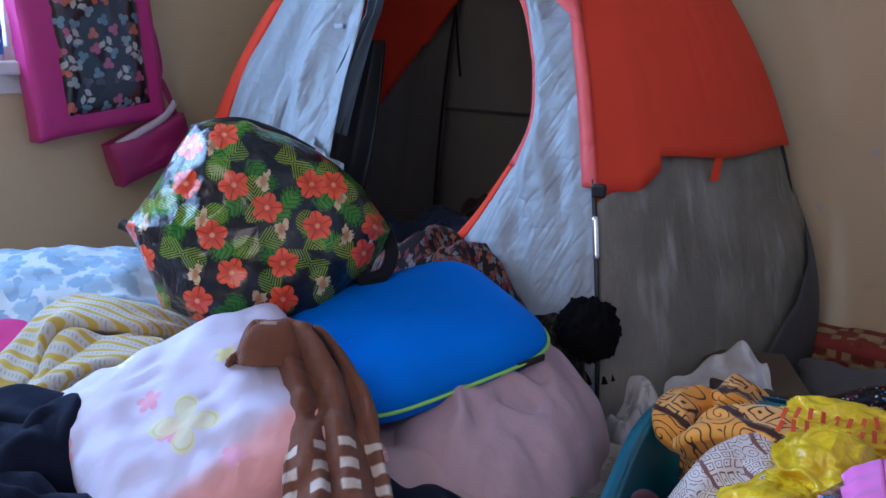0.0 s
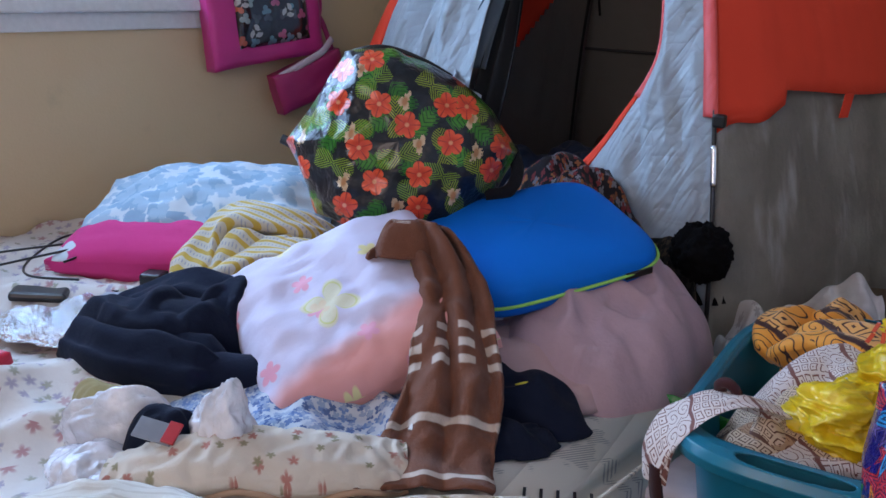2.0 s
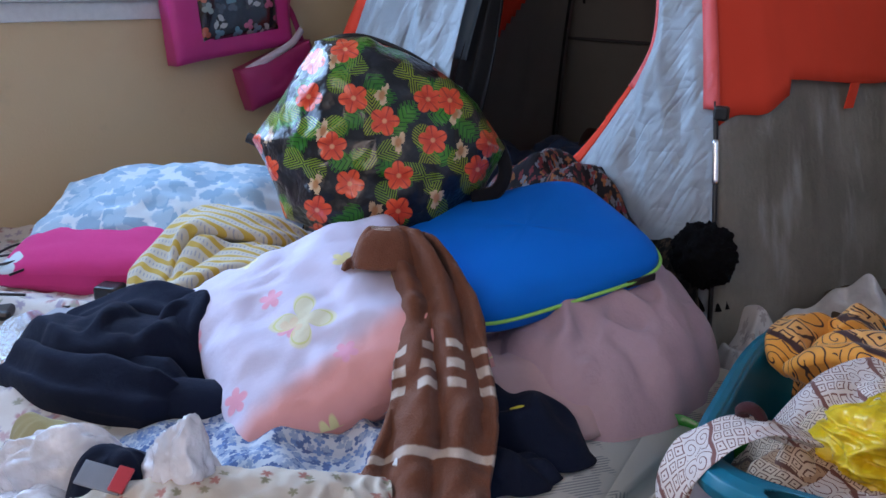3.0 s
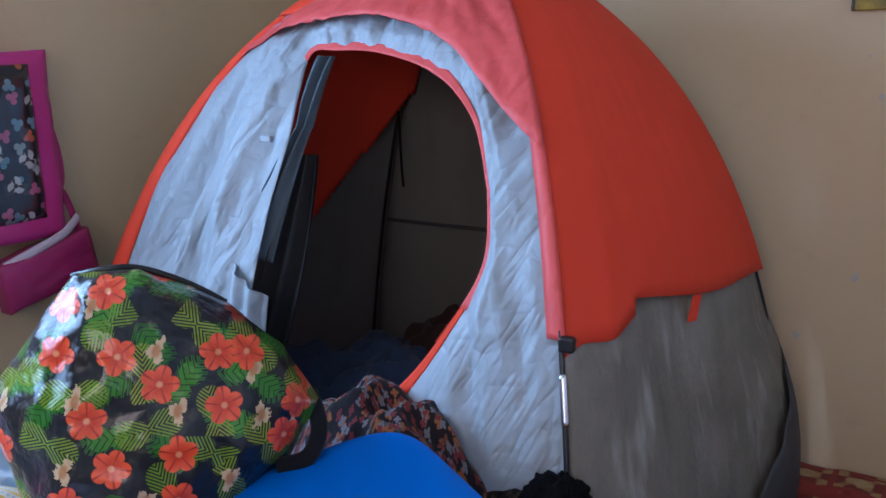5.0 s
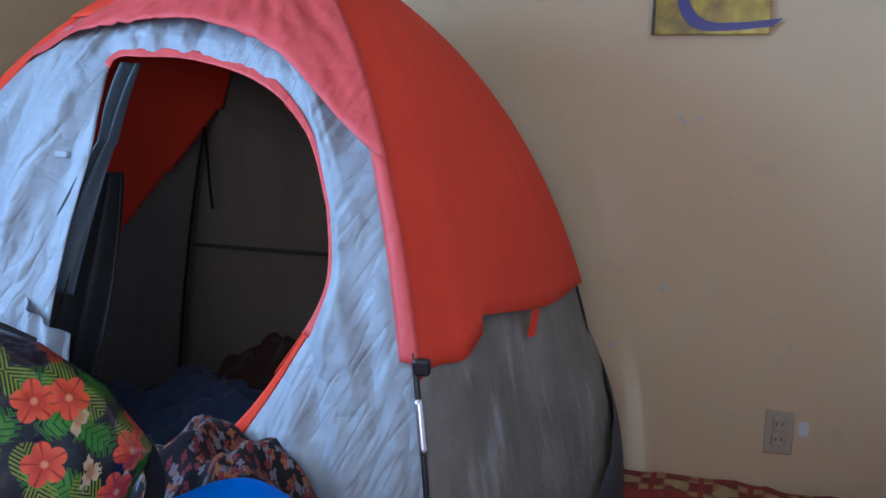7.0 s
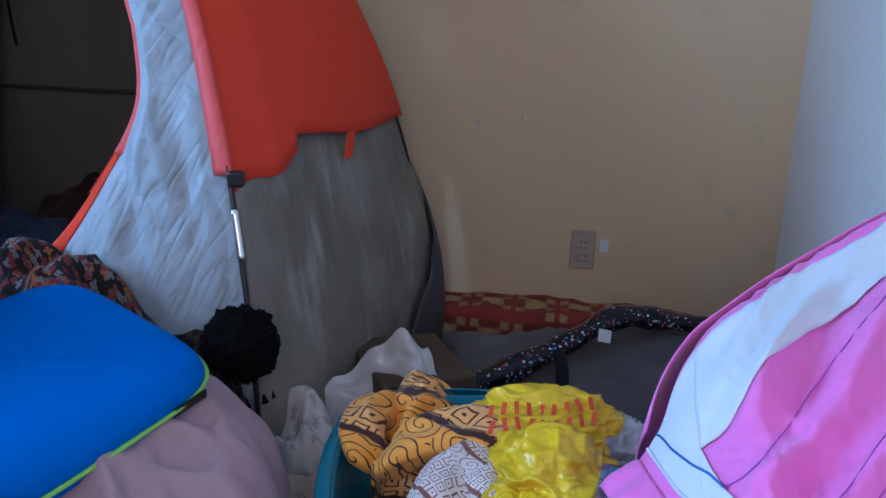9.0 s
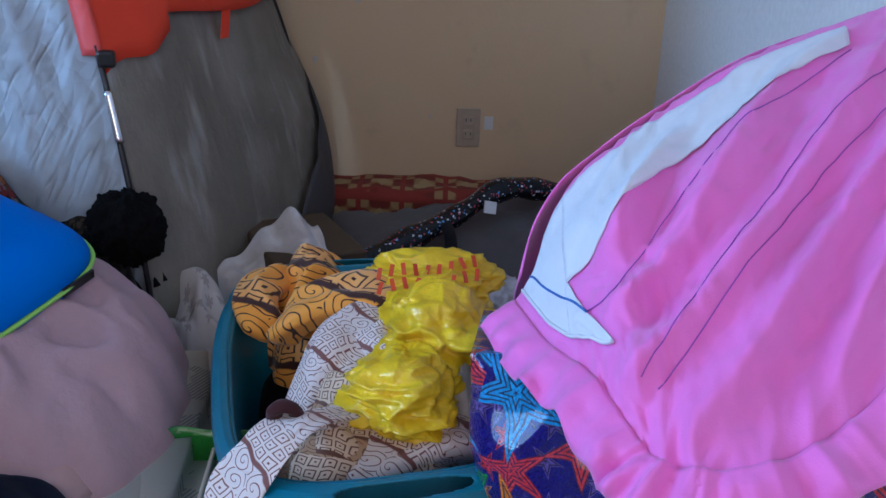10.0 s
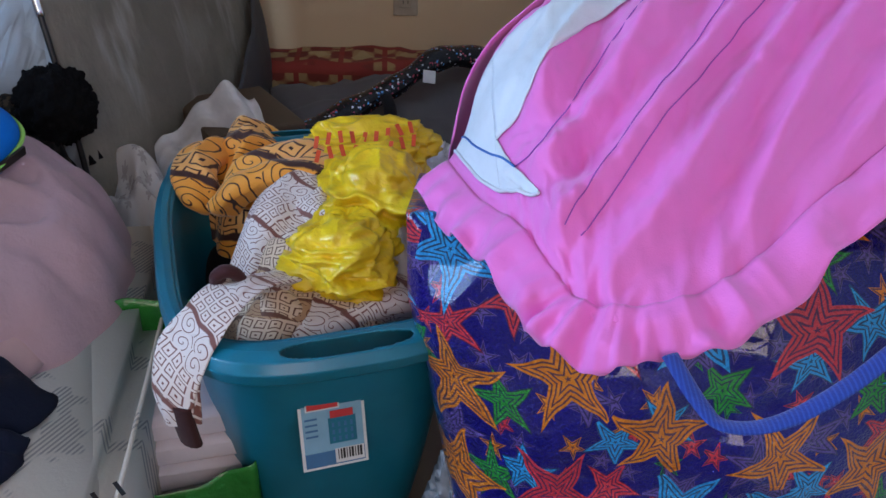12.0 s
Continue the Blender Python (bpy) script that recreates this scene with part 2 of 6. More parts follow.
def thing(name, me, material, loc, label, category, group="", kind="", solid=0.0):
    """One top-level mesh, given about its own origin, put at loc."""
    me.name = name
    ob = new(name, me)
    ob.location = PLACE @ Vector(loc)
    me.transform(PLACE.to_3x3().to_4x4())
    me.materials.clear()
    me.materials.append(material)
    if solid:
        mod = ob.modifiers.new("thickness", "SOLIDIFY")
        mod.thickness, mod.offset = solid, 0.0
    return tagged(ob, label, category, group, kind)

# ---- materials ----
def wall_paint():
    k = Kit("tan_wall_paint", 0.75)
    o = k.coord()
    c = k.mix(k.noise(o, 1.6, 4.0), (0.64, 0.47, 0.28), (0.71, 0.53, 0.32))
    c = k.mix(k.step(k.noise(o, 9.0, 5.0), 0.62, 0.78), c, (0.60, 0.45, 0.275))
    k.colour(c)
    k.bump(k.math("ADD", k.noise(o, 140.0, 2.0), k.noise(o, 25.0, 3.0)), 0.25, 0.002)
    return k.mat


def tent_cloth(name, c, rough=0.55, see=0.0, crumple=9.0, strength=0.5, folded=False):
    """Thin coated tent fabric with creases; a little light comes through."""
    k = Kit(name, rough)
    o = k.coord()
    k.colour(k.mix(k.noise(o, 5.0, 4.0), shade(c, 0.88), shade(c, 1.1)))
    cre = k.math("ABSOLUTE", k.math("SUBTRACT", k.noise(k.scaled(o, (1.4, 1.4, 0.55)), crumple, 1.5), 0.5))
    cre2 = k.math("ABSOLUTE", k.math("SUBTRACT", k.noise(k.scaled(o, (0.7, 0.7, 1.3)), crumple * 1.7, 1.0), 0.5))
    relief = k.math("ADD", cre, k.math("MULTIPLY", cre2, 0.5))
    if folded:
        # short sharp creases running aslant, as of cloth long kept folded in a bag
        aslant = k.scaled(k.turned(k.join(*[k.split(o)[i] for i in (0, 2, 1)]), 24), (15.0, 2.2, 6.0))
        patch = k.step(k.noise(o, 4.5, 2.0), 0.32, 0.56)
        for size, amount in ((1.0, 0.75), (2.6, 0.30)):
            edge = k.math("ABSOLUTE", k.math("SUBTRACT", k.noise(aslant, size, 1.0), 0.5))
            relief = k.math("SUBTRACT", relief, k.math("MULTIPLY", k.math("MULTIPLY", k.step(edge, 0.11, 0.0), patch), amount * 0.22))
    k.bump(relief, strength, 0.022)
    k.set(Specular_IOR_Level=0.25)
    if see:
        k.set(Transmission_Weight=0.0)
        out = k.nt.nodes["Material Output"]
        tr = k.node("ShaderNodeBsdfTranslucent")
        tr.inputs["Color"].default_value = (*c, 1)
        mx = k.node("ShaderNodeMixShader")
        mx.inputs[0].default_value = see
        k.nt.links.new(k.bsdf.outputs[0], mx.inputs[1])
        k.nt.links.new(tr.outputs[0], mx.inputs[2])
        k.nt.links.new(mx.outputs[0], out.inputs["Surface"])
    return k.mat


def dusty_grey():
    k = Kit("dusty_grey_tent_fabric", 0.7)
    o = k.coord()
    c = k.mix(k.step(k.noise(o, 4.0, 5.0), 0.35, 0.7), (0.175, 0.155, 0.12), (0.265, 0.24, 0.195))
    c = k.mix(k.step(k.noise(k.scaled(o, (14.0, 14.0, 3.0)), 1.0, 3.0), 0.52, 0.75), c, (0.35, 0.33, 0.29))
    k.colour(c)
    k.bump(k.math("ADD", k.noise(k.scaled(o, (12.0, 12.0, 2.5)), 1.0, 4.0), k.math("MULTIPLY", k.noise(o, 60, 3.0), 0.3)), 0.5, 0.02)
    return k.mat


def hibiscus_print():
    k = Kit("glossy_hibiscus_vinyl", 0.3)
    u = k.coord("UV")
    c = k.mix(k.noise(u, 30.0), (0.008, 0.010, 0.014), (0.014, 0.016, 0.022))
    # broad leaves with ribs, then fern fronds, small blossoms and red flowers
    off, r1, r2, r3 = k.cells(k.scaled(u, 14.0), 0.75)
    leaf, a, rad = k.lobed(off, r1, 2.0, 0.15, 0.36, 1.2)
    along = k.math("MULTIPLY", rad, k.math("COSINE", a))
    across = k.math("ABSOLUTE", k.math("MULTIPLY", rad, k.math("SINE", a)))
    ribs = k.step(k.math("SINE", k.math("MULTIPLY", k.math("SUBTRACT", along, k.math("MULTIPLY", across, 0.8)), 48.0)), 0.55, 0.9)
    green = k.mix(r2, (0.022, 0.15, 0.014), (0.060, 0.25, 0.020))
    green = k.mix(ribs, green, (0.01, 0.06, 0.012))
    notch = k.step(k.math("SINE", k.math("MULTIPLY", k.math("SUBTRACT", along, k.math("MULTIPLY", across, 0.8)), 48.0)), -0.2, 0.1)
    lobe = k.math("MULTIPLY", k.step(leaf, 1.03, 0.97), k.math("MAXIMUM", notch, k.step(leaf, 0.80, 0.70)))
    c = k.mix(k.math("MULTIPLY", lobe, k.step(r3, 0.14, 0.17)), c, green)
    off, r1, r2, r3 = k.cells(k.turned(k.scaled(u, 12.5), 31, (0.4, 0.7, 0)), 0.7)
    frond, a, rad = k.lobed(off, r1, 2.0, 0.09, 0.46, 1.9)
    along = k.math("ABSOLUTE", k.math("MULTIPLY", rad, k.math("COSINE", a)))
    across = k.math("ABSOLUTE", k.math("MULTIPLY", rad, k.math("SINE", a)))
    teeth = k.math("SINE", k.math("MULTIPLY", k.math("SUBTRACT", along, k.math("MULTIPLY", across, 1.3)), 75.0))
    c = k.mix(k.math("MULTIPLY", k.math("MULTIPLY", k.step(frond, 1.04, 0.96), k.step(teeth, -0.25, 0.05)), k.step(r3, 0.34, 0.37)), c, k.mix(r2, (0.25, 0.30, 0.02), (0.13, 0.25, 0.02)))
    off, r1, r2, r3 = k.cells(k.turned(k.scaled(u, 10.0), 12, (0.13, 0.35, 0)), 0.6)
    off = k.vec("MULTIPLY", off, (1.0, 0.62, 0.0))
    bud, a, rad = k.lobed(off, r1, 3.0, 0.035, 0.085, 0.7)
    bud = k.math("ADD", bud, k.math("MULTIPLY", k.math("SUBTRACT", k.noise(u, 160.0, 2.0), 0.5), 1.6))
    c = k.mix(k.math("MULTIPLY", k.step(bud, 1.05, 0.95), k.step(r3, 0.30, 0.34)), c, k.mix(k.step(rad, 0.03, 0.08), (0.45, 0.2, 0.08), (0.60, 0.42, 0.25)))
    off, r1, r2, r3 = k.cells(k.turned(k.scaled(u, 13.0), -22, (0.2, 0.1, 0)), 0.62)
    flower, a, rad = k.lobed(off, r1, 5.0, 0.21, 0.12, 0.6)
    vein = k.math("ABSOLUTE", k.math("SINE", k.math("MULTIPLY", a, 2.5)))
    petal = k.mix(k.step(vein, 0.05, 0.25), (0.42, 0.03, 0.02), k.mix(k.step(rad, 0.02, 0.3), (0.62, 0.04, 0.018), (0.80, 0.10, 0.035)))
    petal = k.mix(k.step(rad, 0.075, 0.03), petal, (0.76, 0.30, 0.14))
    c = k.mix(k.math("MULTIPLY", k.step(flower, 1.03, 0.97), k.step(r2, 0.10, 0.14)), c, petal)
    k.colour(c)
    q = k.coord()
    pucker = k.math("ABSOLUTE", k.math("SUBTRACT", k.noise(q, 13.0, 3.0), 0.5))
    k.bump(k.math("ADD", pucker, k.math("MULTIPLY", k.noise(q, 40.0, 2.0), 0.3)), 1.0, 0.016)
    k.set(Coat_Weight=0.5, Coat_Roughness=0.06, Specular_IOR_Level=0.2)
    return k.mat


def starfish_print():
    k = Kit("glossy_starfish_vinyl", 0.28)
    u = k.coord("UV")
    c = k.mix(k.noise(u, 30.0), (0.006, 0.004, 0.17), (0.010, 0.008, 0.25))

    def layer(c, scale, turn, loc, size, rnd, stops, lines):
        off, r1, r2, r3 = k.cells(k.turned(k.scaled(u, scale), turn, loc), rnd)
        off = k.vec("ADD", off, k.vec("MULTIPLY", k.join(k.math("SUBTRACT", k.noise(u, 16.0, 1.0), 0.5), k.math("SUBTRACT", k.noise(k.turned(u, 50), 16.0, 1.0), 0.5)), (0.22, 0.22, 0.0)))
        star, a, rad = k.starred(off, r1, 0.56 * size, 0.20 * size)
        col = k.ramp(r2, stops, "CONSTANT")
        grain = k.math("SINE", k.math("ADD", k.math("MULTIPLY", star, lines), k.math("MULTIPLY", k.noise(u, 130.0), 2.6)))
        col = k.mix(k.math("MULTIPLY", k.step(grain, 0.15, 0.55), 0.85), col, (0.02, 0.015, 0.09))
        return k.mix(k.step(star, 1.03, 0.97), c, col)

    red, orange, green, blue, purple = (0.82, 0.05, 0.08), (0.90, 0.27, 0.02), (0.025, 0.36, 0.05), (0.03, 0.42, 0.86), (0.14, 0.09, 0.36)
    c = layer(c, 24.0, 14, (0.3, 0.2, 0), 0.8, 0.8, [(0.0, purple), (0.3, red), (0.5, orange), (0.65, purple), (0.85, green)], 9.0)
    c = layer(c, 13.0, -25, (0.1, 0.6, 0), 1.0, 0.6, [(0.0, purple), (0.28, blue), (0.5, green), (0.7, purple), (0.86, red)], 20.0)
    c = layer(c, 8.2, 9, (0.55, 0.25, 0), 1.0, 0.5, [(0.0, orange), (0.26, blue), (0.46, red), (0.62, blue), (0.8, orange)], 24.0)
    k.colour(c)
    pucker = k.math("ABSOLUTE", k.math("SUBTRACT", k.noise(k.coord(), 17.0, 3.0), 0.5))
    k.bump(k.math("ADD", pucker, k.math("MULTIPLY", k.noise(u, 260.0, 2.0), 0.95)), 1.0, 0.013)
    k.set(Coat_Weight=0.8, Coat_Roughness=0.05, Specular_IOR_Level=0.25)
    return k.mat


def skull_cat_print():
    k = Kit("dark_vinyl_with_pale_motifs", 0.2)
    u = k.coord("UV")
    c = (0.012, 0.010, 0.016)
    off, r1, r2, r3 = k.cells(k.scaled(u, 22.0), 0.85)
    m, a, rad = k.lobed(off, r1, 3.0, 0.15, 0.22, 0.8)
    c = k.mix(k.step(m, 1.04, 0.96), c, k.ramp(r2, [(0.0, (0.12, 0.22, 0.26)), (0.3, (0.46, 0.10, 0.05)), (0.5, (0.40, 0.09, 0.16)), (0.72, (0.05, 0.05, 0.06)), (0.86, (0.22, 0.27, 0.26))], "CONSTANT"))
    off, r1, r2, r3 = k.cells(k.turned(k.scaled(u, 13.0), 20, (0.3, 0.45, 0)), 0.5)
    m, a, rad = k.lobed(off, k.math("MULTIPLY", r1, 0.1), 3.0, 0.17, 0.13, 0.9)
    eye = k.math("MULTIPLY", k.step(rad, 0.06, 0.09), k.step(k.math("SINE", k.math("MULTIPLY", a, 3.0)), 0.9, 0.4))
    c = k.mix(k.math("MULTIPLY", k.step(m, 1.04, 0.96), k.step(r2, 0.4, 0.44)), c, k.mix(eye, (0.03, 0.03, 0.03), (0.42, 0.39, 0.36)))
    k.colour(c)
    k.bump(k.noise(u, 18.0, 3.0), 0.4, 0.006)
    k.set(Coat_Weight=0.8, Coat_Roughness=0.08)
    return k.mat


def spotted(name, ground, spots, scale=30.0, size=0.3, lobes=5.0, share=0.6, rough=0.9, soft=0.12, uv=False, crease=0.5, fuzz=0.25):
    """Cloth with scattered small blossoms or blots of the given colours."""
    k = Kit(name, rough)
    o = k.coord("UV" if uv else "Object")
    q = k.coord()
    c = k.mix(k.noise(q, 8.0, 4.0), shade(ground, 0.88), shade(ground, 1.08))
    for n, col in enumerate(spots):
        off, r1, r2, r3 = k.cells(k.turned(k.scaled(o, scale * (1 + 0.17 * n)), 37 * n, (0.3 * n, 0.7 * n, 0)), 0.95)
        m, a, rad = k.lobed(off, r1, lobes, size * 0.45, size * 0.7, 0.8)
        m = k.math("ADD", m, k.math("MULTIPLY", k.math("SUBTRACT", k.noise(q, 120.0, 2.0), 0.5), 0.6))
        c = k.mix(k.math("MULTIPLY", k.step(m, 1 + soft, 1 - soft), k.step(r2, 1 - share, 1 - share + 0.03)), c, col)
    k.colour(c)
    k.bump(k.math("ADD", k.math("MULTIPLY", k.noise(q, 22.0, 5.0), crease), k.math("MULTIPLY", k.noise(q, 700.0, 1.0), 0.1)), 0.5, 0.007)
    k.set(Sheen_Weight=fuzz * 0.3, Specular_IOR_Level=0.15)
    return k.mat


def banded(name, c1, c2, scale, duty, turn=0.0, wob=0.4, rough=0.92, uv=False, third=None):
    """Cloth with woven stripes."""
    k = Kit(name, rough)
    q = k.coord()
    o = k.coord("UV") if uv else q
    x, y, z = k.split(k.turned(o, turn))
    x = k.math("ADD", x, k.math("MULTIPLY", k.noise(q, 6.0), wob * 0.03))
    wave = k.math("SINE", k.math("MULTIPLY", x, scale * 6.283))
    base = k.mix(k.noise(q, 9.0, 4.0), shade(c1, 0.85), shade(c1, 1.1))
    c = k.mix(k.step(wave, duty, duty + 0.2), base, c2)
    if third:
        w2 = k.math("SINE", k.math("MULTIPLY", y, scale * 12.0))
        c = k.mix(k.math("MULTIPLY", k.step(w2, 0.3, 0.6), k.step(wave, -0.6, -0.9)), c, third)
    k.colour(c)
    k.bump(k.math("ADD", k.noise(q, 30.0, 5.0), k.math("MULTIPLY", k.noise(q, 600.0, 1.0), 0.2)), 0.5, 0.006)
    k.set(Sheen_Weight=0.3, Specular_IOR_Level=0.2)
    return k.mat


def greek_print(name, c1, c2, c3, scale, turn=0.0, share=0.52, thin=0.0):
    """Silky cloth printed with scrolls, key bands and small squares."""
    k = Kit(name, 0.6)
    q = k.coord()
    v = k.turned(q, turn)
    v = k.vec("ADD", v, k.vec("MULTIPLY", k.join(k.noise(q, 7.0), k.noise(q, 8.0), k.noise(q, 9.0)), (0.05, 0.05, 0.05)))
    x, y, z = k.split(v)
    y = k.math("ADD", y, k.math("MULTIPLY", z, 0.9))
    band = k.math("FRACT", k.math("MULTIPLY", y, scale * 0.42))
    # key squares
    fx = k.math("FRACT", k.math("MULTIPLY", x, scale * 2.6))
    fy = k.math("FRACT", k.math("MULTIPLY", y, scale * 2.6))
    dx = k.math("ABSOLUTE", k.math("SUBTRACT", fx, 0.5))
    dy = k.math("ABSOLUTE", k.math("SUBTRACT", fy, 0.5))
    ring = k.math("MAXIMUM", dx, dy)
    key = k.math("MULTIPLY", k.step(ring, 0.25 + thin, 0.28 + thin), k.step(ring, 0.40, 0.37))
    key = k.math("MAXIMUM", key, k.step(ring, 0.09, 0.07))
    # scrolls
    off, r1, r2, r3 = k.cells(k.scaled(k.join(x, y), scale * 1.5), 0.5)
    ox, oy, _ = k.split(off)
    rad = k.vec("LENGTH", k.join(ox, oy))
    spiral = k.math("SINE", k.math("ADD", k.math("MULTIPLY", rad, 24.0), k.math("MULTIPLY", k.math("ARCTAN2", oy, ox), 1.0)))
    scroll = k.step(spiral, 0.80, 0.93)
    a = k.mix(scroll, c1, c2)
    b = k.mix(key, c3, c2)
    c = k.mix(k.step(band, share, share + 0.02), a, b)
    edge = k.math("MULTIPLY", k.step(band, share - 0.05, share - 0.03), k.step(band, share + 0.04, share + 0.02))
    c = k.mix(edge, c, c2)
    k.colour(k.mix(k.math("MULTIPLY", k.noise(q, 12.0, 4.0), 0.10), c, shade(c2, 1.2)))
    k.bump(k.noise(q, 24.0, 5.0), 0.55, 0.008)
    k.set(Sheen_Weight=0.2, Specular_IOR_Level=0.3)
    return k.mat


def film_plastic(name, c, rough=0.25, see=0.35, crumple=30.0):
    """Crinkled thin plastic of a carrier bag, partly clear."""
    k = Kit(name, rough)
    q = k.coord()
    k.colour(k.mix(k.noise(q, 14.0, 4.0), shade(c, 0.85), shade(c, 1.1)))
    cre = k.math("ABSOLUTE", k.math("SUBTRACT", k.noise(q, crumple, 4.0), 0.5))
    k.bump(k.math("ADD", cre, k.noise(q, crumple * 0.4, 2.0)), 0.8, 0.012)
    k.set(Coat_Weight=0.3, Coat_Roughness=0.15)
    out = k.nt.nodes["Material Output"]
    tr = k.node("ShaderNodeBsdfTransparent")
    tr.inputs["Color"].default_value = (*[min(1, v * 1.1 + 0.1) for v in c], 1)
    mx = k.node("ShaderNodeMixShader")
    fac = k.math("MULTIPLY", k.step(k.noise(q, 16.0, 3.0), 0.3, 0.7), see * 1.6)
    k.put(mx.inputs[0], fac)
    k.nt.links.new(k.bsdf.outputs[0], mx.inputs[1])
    k.nt.links.new(tr.outputs[0], mx.inputs[2])
    k.nt.links.new(mx.outputs[0], out.inputs["Surface"])
    return k.mat


def glass_pane():
    k = Kit("window_glass", 0.03)
    k.colour((0.95, 0.97, 0.98)).set(Transmission_Weight=1.0, IOR=1.45)
    k.bump(k.noise(k.coord(), 2.0), 0.01, 0.001)
    return k.mat


def sequins():
    k = Kit("black_sequins", 0.18)
    q = k.coord()
    n = k.node("ShaderNodeTexVoronoi")
    n.inputs["Scale"].default_value = 220.0
    k.put(n.inputs["Vector"], q)
    r, g, b = k.split(n.outputs["Color"])
    c = k.mix(k.step(r, 0.90, 0.92), (0.012, 0.012, 0.016), k.ramp(g, [(0.0, (0.6, 0.1, 0.15)), (0.4, (0.1, 0.35, 0.7)), (0.7, (0.7, 0.7, 0.75))], "CONSTANT"))
    k.colour(c)
    k.bump(g, 0.9, 0.004)
    k.set(Metallic=0.3)
    return k.mat


WALL = wall_paint()
WHITE_WALL = plain("pale_wall_paint", (0.78, 0.77, 0.72), 0.7, bump=0.2, scale=80)
CEILING = plain("ceiling_paint", (0.7, 0.68, 0.64), 0.8, bump=0.3, scale=120)
FLOOR = plain("worn_brown_vinyl_floor", (0.16, 0.11, 0.075), 0.5, bump=0.2, scale=9)
TRIM = plain("white_gloss_trim", (0.70, 0.70, 0.69), 0.4)
SILVER = tent_cloth("silver_grey_tent_fabric", (0.36, 0.405, 0.435), 0.42, 0.08, 12.0, 0.8, True)
RED = tent_cloth("red_tent_fabric", (0.95, 0.075, 0.032), 0.7, 0.16, 5.0, 0.25)
PINK_RED = tent_cloth("coral_tent_fabric", (0.76, 0.10, 0.09), 0.5, 0.08, 9.0, 0.4, True)
GREY_TENT = dusty_grey()
TUB = tent_cloth("dark_grey_tent_floor", (0.075, 0.078, 0.085), 0.6, 0, 6.0, 0.4)
INNER = tent_cloth("inner_grey_tent_fabric", (0.22, 0.215, 0.20), 0.7, 0.15, 7.0, 0.5)
NAVY_TENT = tent_cloth("slate_blue_tent_flap", (0.10, 0.14, 0.17), 0.6, 0.05, 9.0, 0.6)
BLACK = plain("black_plastic", (0.012, 0.012, 0.013), 0.35)
BLACK_CLOTH = cloth("black_cloth", (0.010, 0.010, 0.013), 0.95, 0.2)
METAL = plain("brushed_metal", (0.75, 0.76, 0.78), 0.25, 1.0)
HIBISCUS = hibiscus_print()
STARFISH = starfish_print()
SKULLS = skull_cat_print()

# ---- the room ----
WA, WB, WC, WD, TOP = -1.69, 2.44, 1.01, -1.75, 2.4


def slab(name, lo, hi, material, label="", category="", kind="structure", bevel=0.0):
    c = [(a + b) / 2 for a, b in zip(lo, hi)]
    me = box_mesh(*[b - a for a, b in zip(lo, hi)], bevel=bevel)
    return thing(name, me, material, c, label, category, kind=kind)


slab("floor", (WA - 0.2, WD - 0.2, -0.1), (WC + 0.2, WB + 0.2, 0.0), FLOOR, "brown vinyl floor under the clutter", "floor")
slab("ceiling", (WA - 0.2, WD - 0.2, TOP), (WC + 0.2, WB + 0.2, TOP + 0.1), CEILING, "plain pale ceiling", "ceiling")
slab("wall_north", (WA - 0.12, WB, 0), (WC + 0.12, WB + 0.12, TOP), WALL, "tan painted wall with chips and an outlet", "wall")
slab("wall_east", (WC, WD, 0), (WC + 0.12, WB, TOP), WHITE_WALL, "pale wall lit by the window", "wall")


def wall_with_window(name, axis, at, lo, hi, wlo, whi, z0, z1, material, label):
    """A wall along one axis with a window hole through it, as one mesh of four blocks."""
    bm = bmesh.new()
    for a, b, c, d in ((lo, wlo, 0, TOP), (whi, hi, 0, TOP), (wlo, whi, 0, z0), (wlo, whi, z1, TOP)):
        size, mid = (b - a, d - c), ((a + b) / 2, (c + d) / 2)
        m = Matrix.Translation((at, mid[0], mid[1])) @ Matrix.Diagonal((0.12, size[0], size[1], 1)) if axis == "x" else Matrix.Translation((mid[0], at, mid[1])) @ Matrix.Diagonal((size[0], 0.12, size[1], 1))
        bmesh.ops.create_cube(bm, size=1.0, matrix=m)
    me = bpy.data.meshes.new(name)
    bm.to_mesh(me)
    bm.free()
    return thing(name, me, material, (0, 0, 0), label, "wall", kind="structure")


wall_with_window("wall_west", "x", WA - 0.06, WD, WB, -0.66, 0.975, 0.99, 1.97, WALL, "tan painted wall with the bright window")
wall_with_window("wall_south", "y", WD - 0.06, WA, WC, -0.2, 0.9, 1.05, 2.0, WALL, "tan painted wall behind the bed")

GLASS = glass_pane()


